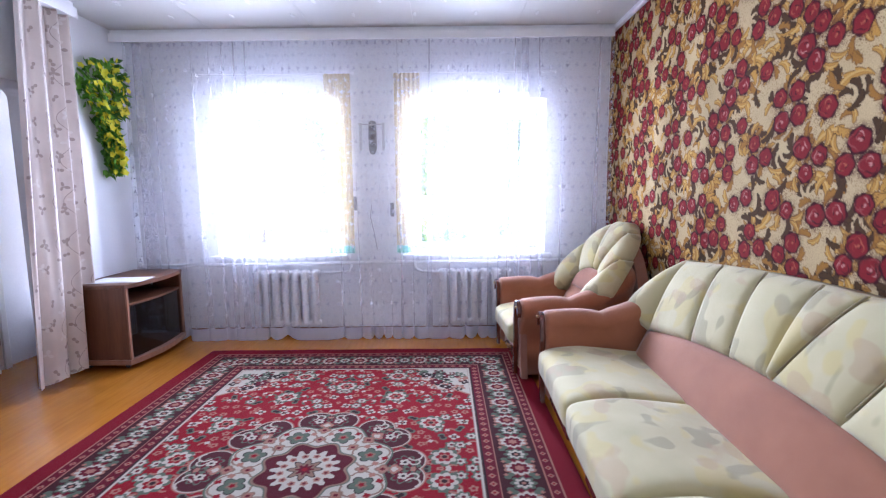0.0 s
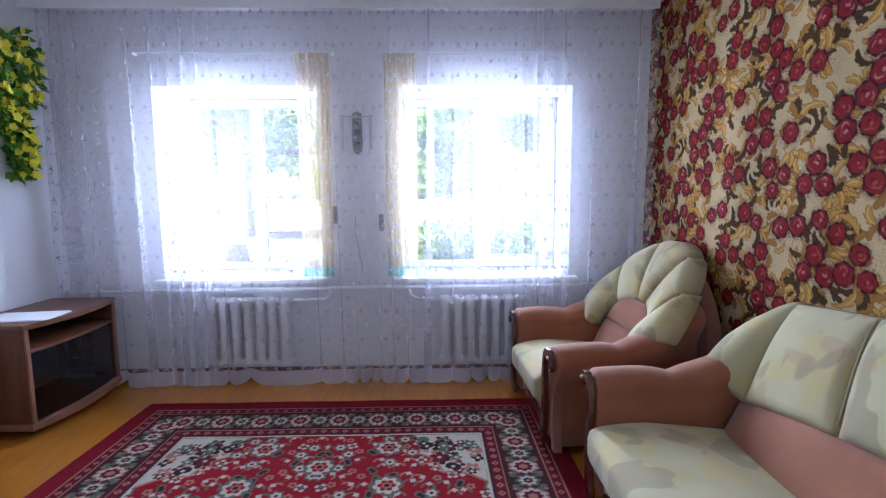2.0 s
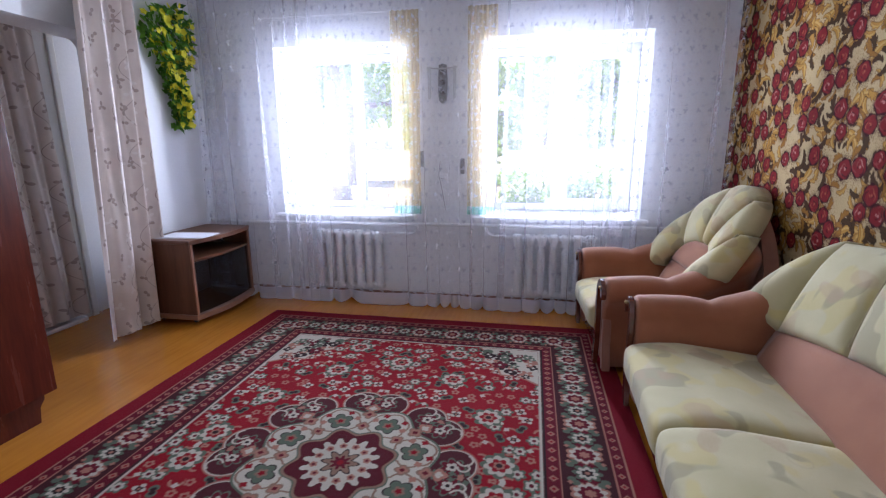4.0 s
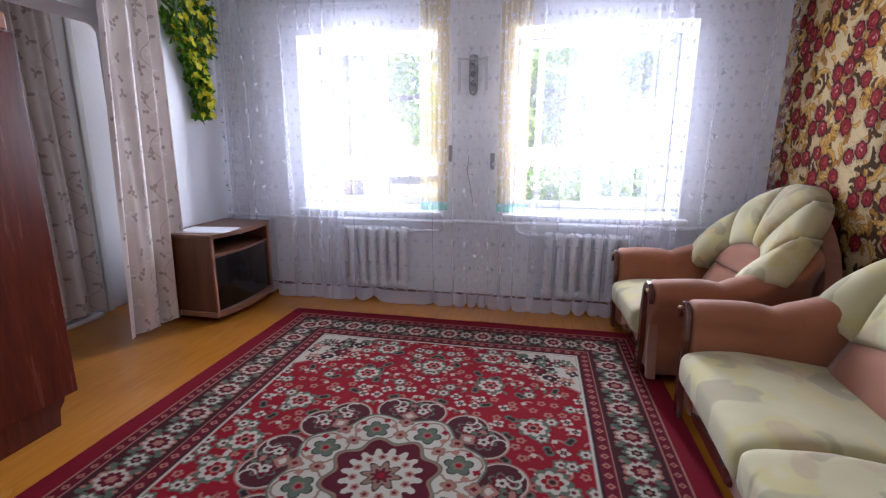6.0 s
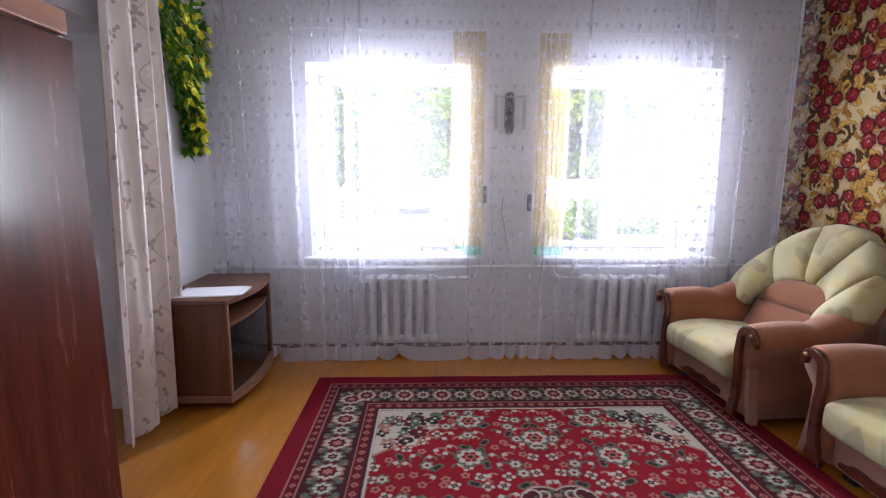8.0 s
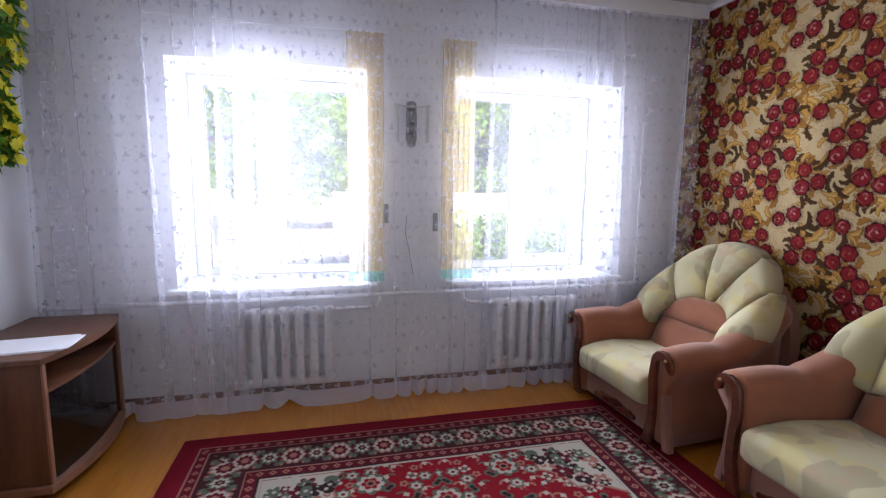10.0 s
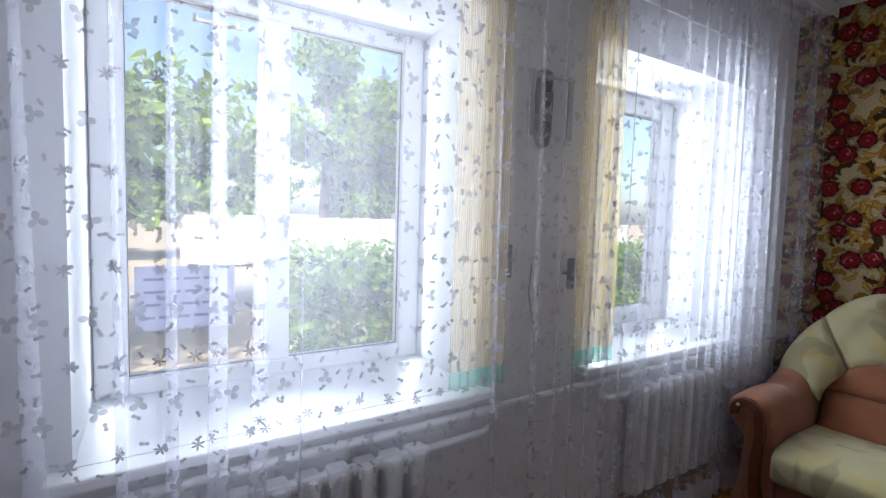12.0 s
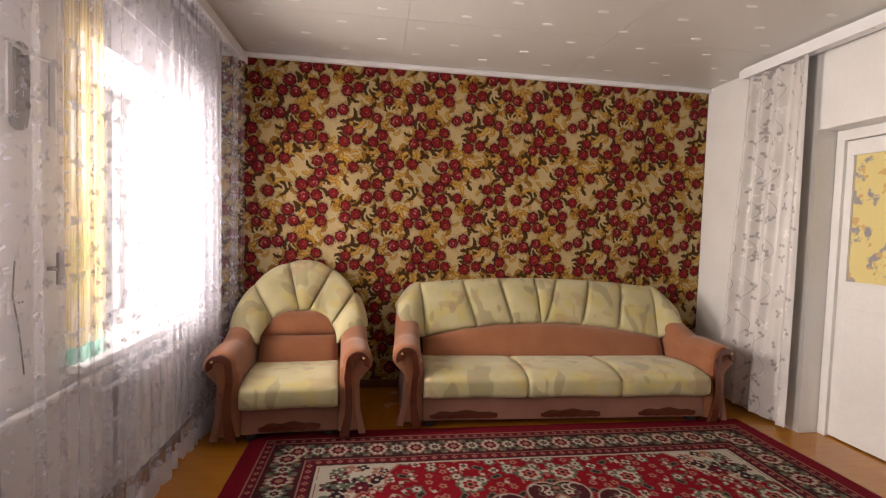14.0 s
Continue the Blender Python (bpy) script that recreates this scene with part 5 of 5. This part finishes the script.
def wallpaper_tile(n, T):
    X, Y = np.meshgrid(np.arange(n) * T / n, np.arange(n) * T / n, indexing="ij")
    rng = random.Random(21)
    g = np.random.default_rng(5)
    img = np.empty((n, n, 3))
    img[:] = (0.52, 0.39, 0.205)
    ochre, gold, straw, brown, umber = (0.31, 0.145, 0.022), (0.47, 0.25, 0.045), (0.60, 0.38, 0.11), (0.068, 0.032, 0.010), (0.13, 0.060, 0.016)

    def local(cx, cy):
        return (X - cx + T / 2) % T - T / 2, (Y - cy + T / 2) % T - T / 2

    def leaf(cx, cy, R, a0, turn, w, fill, lite, teeth=5):
        """A curling acanthus leaf: widest near its root, toothed on the outer side, with a dark outline and a pale rib."""
        dx, dy = local(cx, cy)
        r = np.hypot(dx, dy)
        lo, span = (a0, turn) if turn > 0 else (a0 + turn, -turn)
        s = ((np.arctan2(dy, dx) - lo) % (2 * math.pi)) / span
        ok = s < 1
        s = np.where(ok, s, 0)
        if turn < 0:
            s = 1 - s
        wide = w * np.sin(math.pi * np.clip(s, 0, 1) ** 0.75) ** 0.8
        tooth = 1 - 0.55 * ((s * teeth) % 1.0) ** 1.5
        d = np.where(r > R, r - R - wide * tooth, R - r - wide * 0.6)
        blend(img, soft(d - 0.0035, 0.004) * ok, umber if fill is not brown else (0.03, 0.014, 0.006))
        blend(img, soft(d, 0.004) * ok, fill)
        if lite:
            blend(img, soft(np.abs(r - R - 0.22 * wide) - 0.24 * wide, 0.006) * ok * 0.9, lite)
            blend(img, soft(np.abs(r - R + 0.05 * wide) - 0.0022, 0.004) * ok * 0.7, ochre)

    # bunches on a loose lattice, leaf scrolls between them
    spots = [(((i + 0.5 * (j % 2)) / 4 * T + rng.uniform(-0.045, 0.045)) % T, (j / 5 * T + rng.uniform(-0.04, 0.04)) % T) for i in range(4) for j in range(5)]
    gaps = [((x + T / 8 + rng.uniform(-0.03, 0.03)) % T, (y + rng.uniform(-0.03, 0.03)) % T) for x, y in spots]
    # fine stipple round the bunches
    near = np.zeros((n, n))
    for cx, cy in spots:
        dx, dy = local(cx, cy)
        near = np.maximum(near, np.clip(1.5 - np.hypot(dx, dy) / 0.10, 0, 1))
    dots = g.random((n, n)) < 0.17
    blend(img, dots * near * 0.85, (0.15, 0.07, 0.03))
    for k, (cx, cy) in enumerate(gaps):
        t = rng.uniform(0, 6.28)
        way = 1 if k % 2 else -1
        # long gold scroll with side leaves, then dark leaves nested inside it
        leaf(cx, cy, 0.105, t, way * rng.uniform(2.3, 2.9), 0.028, gold, straw, 6)
        for q in range(4):
            a = t + way * (0.3 + 0.62 * q)
            ox, oy = cx + 0.135 * math.cos(a), cy + 0.135 * math.sin(a)
            leaf(ox, oy, 0.045, a - way * 0.4, way * 1.9, rng.uniform(0.014, 0.021), (ochre, gold)[q % 2], straw if q % 2 else None, 4)
        for q in range(3):
            a = t + way * (0.5 + 0.75 * q)
            ox, oy = cx + 0.052 * math.cos(a), cy + 0.052 * math.sin(a)
            leaf(ox, oy, 0.036, a + way * 0.3, way * 2.2, rng.uniform(0.012, 0.018), brown, None, 3)
    for k in range(58):
        way = 1 if k % 2 else -1
        leaf(rng.uniform(0, T), rng.uniform(0, T), rng.uniform(0.05, 0.09), rng.uniform(0, 6.28), way * rng.uniform(1.3, 2.0), rng.uniform(0.017, 0.026), (gold, ochre, gold, brown, gold, ochre)[k % 6], straw if k % 6 == 0 else None, 5)
    for k, (cx, cy) in enumerate(spots):
        t = rng.uniform(0, 6.28)
        for q in range(5):
            a = t + 1.26 * q + rng.uniform(-0.25, 0.25)
            way = 1 if (q + k) % 2 else -1
            ox, oy = cx + 0.095 * math.cos(a), cy + 0.095 * math.sin(a)
            leaf(ox, oy, rng.uniform(0.040, 0.058), a + way * 0.2, way * rng.uniform(1.5, 2.2), rng.uniform(0.013, 0.022), (brown, gold, ochre, gold, brown)[q], straw if q in (1, 3) else None, 4)
    # roses: a dark rim, crimson cup and curled petals
    for k, (cx, cy) in enumerate(spots):
        count = (3, 2, 3, 4, 1, 3, 2, 3, 1, 4)[k % 10]
        t = rng.uniform(0, 6.28)
        ring = (0.0, 0.0, 0.051, 0.060, 0.073)[count]
        for q in range(count):
            a = t + 2 * math.pi * q / count + rng.uniform(-0.2, 0.2)
            R = rng.uniform(0.043, 0.054)
            dx, dy = local(cx + ring * math.cos(a), cy + ring * math.sin(a))
            r, an = np.hypot(dx, dy), np.arctan2(dy, dx)
            blend(img, soft(r - R * 1.28, 0.02) * 0.5 * (g.random((n, n)) < 0.7), (0.07, 0.022, 0.014))
            blend(img, soft(r - R * (1 + 0.055 * np.cos(7 * an + q)), 0.004), (0.040, 0.003, 0.007))
            blend(img, soft(r - R * (0.83 + 0.05 * np.cos(5 * an + 2 * q)), 0.006), (0.21, 0.012, 0.016))
            pale = rng.random() < 0.45
            lite, mid = ((0.50, 0.21, 0.18), (0.29, 0.055, 0.05)) if pale else ((0.38, 0.085, 0.045), (0.27, 0.024, 0.020))
            for m in range(6):
                rad = R * (0.14 + 0.12 * m)
                b = rng.uniform(0, 6.28)
                s = ((an - b) % 6.283) / rng.uniform(1.3, 2.6)
                bend = rad * (1 + 0.22 * np.sin(3 * an + m))
                d = np.abs(r - bend) - R * 0.065 * np.sin(math.pi * np.clip(s, 0, 1))
                blend(img, soft(d, 0.004) * (s < 1), (lite, (0.06, 0.004, 0.008), mid)[m % 3])
            blend(img, soft(np.hypot(dx - 0.1 * R, dy) - R * 0.12, 0.005), lite)
    return img


def wallpaper():
    T, n = 1.06, 236
    step = T / n
    tile = wallpaper_tile(n, T)
    ln, ht = YN - YS - 0.012, H - 0.04
    nu, nv = int(ln / step), int(ht / step)
    i, j = np.meshgrid(np.arange(nu + 1), np.arange(nv + 1), indexing="ij")
    img = tile[(nu - i) % n, j % n]
    ob = pattern_sheet("wallpaper", (XE, YS + 0.006, 0.0), (0, ln, 0), (0, 0, ht), nu, nv, img, wallpaper_print)
    tagged(ob, "floral wallpaper with crimson roses and ochre leaves", "wallpaper", kind="structure")
    ob.data.flip_normals()


wallpaper()

# ---- small things on the walls ----


def leaf_quad(verts, faces, p, d, n, ln, wd):
    """A pointed leaf of two bent quads from p along d, with face normal n."""
    d, n = Vector(d).normalized(), Vector(n).normalized()
    s = d.cross(n).normalized()
    n = s.cross(d)
    k = len(verts)
    p = Vector(p)
    verts += [p, p + d * ln * 0.45 + s * wd + n * wd * 0.3, p + d * ln, p + d * ln * 0.45 - s * wd + n * wd * 0.3, p + d * ln * 0.5 - n * wd * 0.1]
    faces += [(k, k + 1, k + 4), (k + 1, k + 2, k + 4), (k + 2, k + 3, k + 4), (k + 3, k, k + 4)]


def raw_mesh(name, verts, faces, mat, parent=None, label=""):
    me = bpy.data.meshes.new(name)
    me.from_pydata([tuple(v) for v in verts], [], faces)
    me.materials.append(mat)
    ob = new(name, me)
    ob.parent = parent
    if label:
        ob["label"] = label
    return ob


def hanging_plant():
    th = thing("hanging_plant", "artificial hanging vine with green leaves and yellow flowers on the wall", "artificial plant")
    rng = random.Random(6)
    cy, top, bottom = 3.86, 2.46, 1.53
    part("stem", tube([(XW + 0.03, cy, top), (XW + 0.07, cy - 0.02, 2.2), (XW + 0.05, cy + 0.03, 1.9), (XW + 0.05, cy + 0.02, 1.58)], 0.006, 6, bm=box(XW, XW + 0.05, cy - 0.04, cy + 0.04, top - 0.04, top + 0.0)), plant_leaf, th)

    def spot():
        t = rng.random() ** 0.85
        z = top + 0.01 - (top - bottom) * t
        half = 0.24 * min(1, (t + 0.08) / 0.2) if t < 0.32 else (0.24 - 0.14 * min(1, (t - 0.32) / 0.25) if t < 0.57 else 0.10 - 0.04 * (t - 0.57) / 0.43)
        mid = cy + (0.05 * t if t < 0.5 else 0.025 + 0.03 * math.sin(9 * t))
        y = mid + half * rng.uniform(-1, 1)
        x = XW + 0.015 + rng.random() * (0.15 if t < 0.5 else 0.10) * math.sqrt(max(0.05, 1 - ((y - mid) / max(half, 0.01)) ** 2))
        return Vector((x, y, z))
    v, f = [], []
    for _ in range(900):
        p = spot()
        leaf_quad(v, f, p, (rng.uniform(-0.1, 0.7), rng.uniform(-1, 1), rng.uniform(-1.1, 0.4)), (1, rng.uniform(-0.7, 0.7), rng.uniform(-0.2, 0.9)), rng.uniform(0.05, 0.085), rng.uniform(0.015, 0.025))
    tagged(raw_mesh("leaves", v, f, plant_leaf, th, "green plastic leaves"), kind="stuff")
    v, f = [], []
    for _ in range(210):
        p = spot()
        p.x += 0.035
        n = Vector((1, rng.uniform(-0.6, 0.6), rng.uniform(-0.3, 0.8))).normalized()
        a = n.cross(Vector((0, 0, 1))).normalized()
        b = n.cross(a)
        r = rng.uniform(0.022, 0.036)
        k = len(v)
        m = 10
        v.append(p)
        for q in range(m):
            rr = r * (1.0 if q % 2 else 0.72)
            v.append(p + a * rr * math.cos(2 * math.pi * q / m) + b * rr * math.sin(2 * math.pi * q / m) + n * 0.010)
        f += [(k, k + 1 + q, k + 1 + (q + 1) % m) for q in range(m)]
    tagged(raw_mesh("blossom", v, f, plant_flower, th, "small yellow cloth flowers"), kind="stuff")


hanging_plant()


def sconce():
    th = thing("wall_sconce", "old wall lamp with dark plate and glass strips", "wall lamp")
    x, y = -0.572, YN
    out = [(x - 0.032, 2.0), (x - 0.036, 1.9), (x - 0.036, 1.76), (x - 0.025, 1.715), (x, 1.70), (x + 0.025, 1.715), (x + 0.036, 1.76), (x + 0.036, 1.9), (x + 0.032, 2.0), (x, 2.01)]
    part("plate", slab(out, "y", y - 0.03, y, 0.006), grey_plastic, th, "dark grey oval back plate")
    part("arm", tube([(x - 0.125, y - 0.055, 1.975), (x, y - 0.06, 1.965), (x + 0.125, y - 0.055, 1.975)], 0.006, 8, bm=tube([(x, y - 0.03, 1.97), (x, y - 0.06, 1.975)], 0.008, 8)), metal, th)
    for s in (-1, 1):
        part("glass_pendant", box(x + s * 0.104 - 0.012, x + s * 0.104 + 0.012, y - 0.062, y - 0.050, 1.735, 1.985, 0.003), metal, th, "narrow reflecting glass strip")
    for k in range(3):
        part("boss", tube([(x, y - 0.03, 1.94 - 0.075 * k), (x, y - 0.045, 1.94 - 0.075 * k)], lambda t: 0.022 - 0.008 * t, 12), dark_gap, th)


sconce()


def holders():
    for x, z in ((-0.75, 1.255), (-0.405, 1.195)):
        th = thing("curtain_holder", "small grey plastic curtain holdback on the wall", "curtain holder", group="curtain holders")
        part("pad", box(x - 0.018, x + 0.018, YN - 0.05, YN - 0.036, z - 0.065, z + 0.065, 0.005), grey_plastic, th)
        part("peg", box(x - 0.008, x + 0.008, YN - 0.036, YN, z - 0.008, z + 0.008), grey_plastic, th)
    th = thing("wall_socket", "white wall socket between the windows", "socket")
    x, z = -0.578, 1.09
    part("cover", box(x - 0.04, x + 0.04, YN - 0.012, YN, z - 0.04, z + 0.04, 0.005), pvc, th)
    part("insert", tube([(x, YN - 0.012, z), (x, YN - 0.018, z)], 0.026, 18), pvc, th)
    for s in (-1, 1):
        part("pin_hole", tube([(x + s * 0.009, YN - 0.018, z), (x + s * 0.009, YN - 0.0195, z)], 0.004, 8), dark_gap, th)


holders()
tagged(part("lamp_cord", tube([(-0.60, YN - 0.016, 1.24), (-0.612, YN - 0.016, 1.12), (-0.585, YN - 0.016, 1.0), (-0.555, YN - 0.012, 0.82)], 0.003, 6), grey_plastic, smooth=True), "thin grey cord hanging on the wall between the windows", "cord")
tagged(part("wall_hall", box(-0.75, 0.75, YS - 0.42, YS - 0.29, 0.0, 2.6), wall_paint), "plain wall closing the hall behind the door", "wall", kind="structure")

# ---- outside ----
GZ = -0.72
tagged(part("ground", box(-400, 400, 4.86, 700, GZ - 0.3, GZ), soil), "dry sunlit yard soil reaching to the horizon", "ground", kind="structure")
tagged(part("road", box(-200, 200, 13.5, 18.5, GZ, GZ + 0.02), asphalt), "pale village road beyond the hedge", "road", kind="structure")


def leaf_cloud(name, blobs, count, size, mat, parent, seed, label):
    """Many small leaves scattered in overlapping blobs (centre, radii), thinner inside."""
    rng = np.random.default_rng(seed)
    vol = np.array([b[1][0] * b[1][1] * b[1][2] for b in blobs]) ** (2 / 3)
    which = rng.choice(len(blobs), count, p=vol / vol.sum())
    c = np.array([b[0] for b in blobs], float)[which]
    r = np.array([b[1] for b in blobs], float)[which]
    d = rng.normal(size=(count, 3))
    d /= np.linalg.norm(d, axis=1, keepdims=True)
    p = c + d * r * (rng.random((count, 1)) ** 0.4)
    u = rng.normal(size=(count, 3))
    u /= np.linalg.norm(u, axis=1, keepdims=True)
    v = np.cross(u, rng.normal(size=(count, 3)))
    v /= np.linalg.norm(v, axis=1, keepdims=True)
    s = size * rng.uniform(0.6, 1.3, (count, 1))
    quad = np.stack([p - u * s, p + v * s * 0.5, p + u * s, p - v * s * 0.5], 1).reshape(-1, 3)
    faces = np.arange(count * 4).reshape(-1, 4)
    ob = raw_mesh(name, quad.tolist(), faces.tolist(), mat, parent, label)
    ob["kind"] = "stuff"
    return ob


def tree(x, y, height, spread, count, size, seed, label, lowest=0.35):
    rng = random.Random(seed)
    th = thing("tree", label, "tree", pose(x, y, GZ), group="trees across the yard")
    lean_x, lean_y = rng.uniform(-0.3, 0.3), rng.uniform(-0.3, 0.3)
    spine = [(lean_x * t * t, lean_y * t * t, height * 0.75 * t) for t in (0, 0.2, 0.4, 0.6, 0.8, 1.0)]
    part("trunk", tube(spine, lambda t: 0.03 * height * (1 - 0.8 * t) * (1.25 if t == 0 else 1), 9), bark, th, smooth=True)
    blobs = []
    for k in range(9):
        t = lowest + (0.95 - lowest) * rng.random()
        a = rng.uniform(0, 6.28)
        ln = spread * rng.uniform(0.45, 0.9) * (1.1 - 0.5 * t)
        s = Vector((lean_x * t * t, lean_y * t * t, height * 0.7 * t))
        e = s + Vector((math.cos(a) * ln, math.sin(a) * ln, height * rng.uniform(0.05, 0.18)))
        m = (s + e) / 2 + Vector((0, 0, -0.04 * height))
        part("limb", tube([s, m, e], lambda t: 0.010 * height * (1 - 0.75 * t), 6), bark, th)
        for q in (0.55, 1.0):
            c = s + (e - s) * q
            rr = spread * rng.uniform(0.22, 0.36)
            blobs.append((tuple(c), (rr, rr, rr * 0.75)))
    blobs.append(((lean_x, lean_y, height * 0.88), (spread * 0.4, spread * 0.4, height * 0.12)))
    leaf_cloud("crown", blobs, count, size, tree_leaf, th, seed, "uneven leafy crown")
    return th


tree(-4.15, 10.5, 8.5, 4.2, 9000, 0.10, 1, "old leafy tree close to the house", 0.45)
tree(6.4, 29.0, 12.5, 5.0, 9000, 0.26, 2, "tall sunlit tree beyond the fence", 0.2)
tree(10.5, 32.0, 9.0, 4.5, 6000, 0.26, 3, "broad tree beyond the fence", 0.2)
tree(-3.5, 27.0, 8.0, 4.5, 7000, 0.24, 4, "bushy tree across the road", 0.12)
tree(1.0, 33.0, 9.0, 5.0, 6000, 0.26, 5, "leafy tree across the road", 0.12)
tree(-10.0, 26.0, 9.5, 5.0, 7000, 0.25, 6, "leafy tree across the road", 0.12)
tree(19.0, 38.0, 10.0, 5.5, 5000, 0.3, 7, "distant leafy tree past the fence", 0.15)


def hedge(x0, x1, y, z1, seed, count):
    rng = random.Random(seed)
    th = thing("hedge", "dense green hedge along the yard", "hedge", pose(0, 0, GZ))
    blobs = []
    n = int((x1 - x0) / 0.45)
    for k in range(n):
        x = x0 + (x1 - x0) * (k + 0.5) / n
        for z in (0.35, 0.8, 1.25):
            blobs.append(((x + rng.uniform(-0.2, 0.2), y + rng.uniform(-0.2, 0.2), z * z1 / 1.6), (0.45, 0.5, 0.42)))
        part("stem", tube([(x, y, 0), (x + 0.08, y, 0.5), (x - 0.03, y + 0.05, 1.0)], 0.02, 5), bark, th)
    leaf_cloud("foliage", blobs, count, 0.075, hedge_leaf, th, seed, "small dense leaves")


hedge(-0.2, 9.0, 9.6, 1.75, 31, 17000)


def fence():
    th = thing("fence", "white board fence with a blue stretch across the road", "fence", pose(0, 22.0, GZ))
    k = 0
    x = -1.0
    while x < 24.0:
        part("board", box(x, x + 0.58, 0, 0.03, 0.1, 1.95 + 0.02 * (k % 2)), fence_blue if 8.5 < x < 14 else fence_white, th)
        if k % 4 == 0:
            part("post", box(x - 0.06, x + 0.06, 0.03, 0.13, 0, 2.0), concrete, th)
        x += 0.6
        k += 1


fence()


def pole():
    th = thing("utility_pole", "pale concrete utility pole by the road", "utility pole", pose(-0.1, 19.4, GZ))
    part("shaft", tube([(0, 0, 0), (0, 0, 4), (0, 0, 8.5)], lambda t: 0.15 - 0.05 * t, 12), concrete, th)
    part("crossarm", box(-0.7, 0.7, -0.05, 0.05, 7.9, 8.0, 0.01), concrete, th)
    for s in (-0.6, 0.0, 0.6):
        part("insulator", tube([(s, 0, 8.0), (s, 0, 8.12)], 0.035, 8), pvc, th)


pole()


def house():
    th = thing("house", "low pale village house with a brown roof", "house", pose(17.0, 33.0, GZ, 0, 0, -12))
    part("wall", box(-5, 5, -3.5, 3.5, 0, 3.2), house_wall, th)
    part("roof", slab([(-4.1, 3.1), (4.1, 3.1), (0.0, 5.6)], "x", -5.4, 5.4), roof_red, th)
    for x in (-3.2, -0.6, 2.2):
        w = part("window", box(x - 0.65, x + 0.65, -3.56, -3.5, 1.2, 2.5), pvc, th)
        for s in (-1, 1):
            part("pane", box(x + s * 0.3 - 0.26, x + s * 0.3 + 0.26, -3.58, -3.56, 1.28, 2.42), dark_window, w)
    part("chimney", box(1.6, 2.2, -0.3, 0.3, 4.2, 6.4), concrete, th)


house()
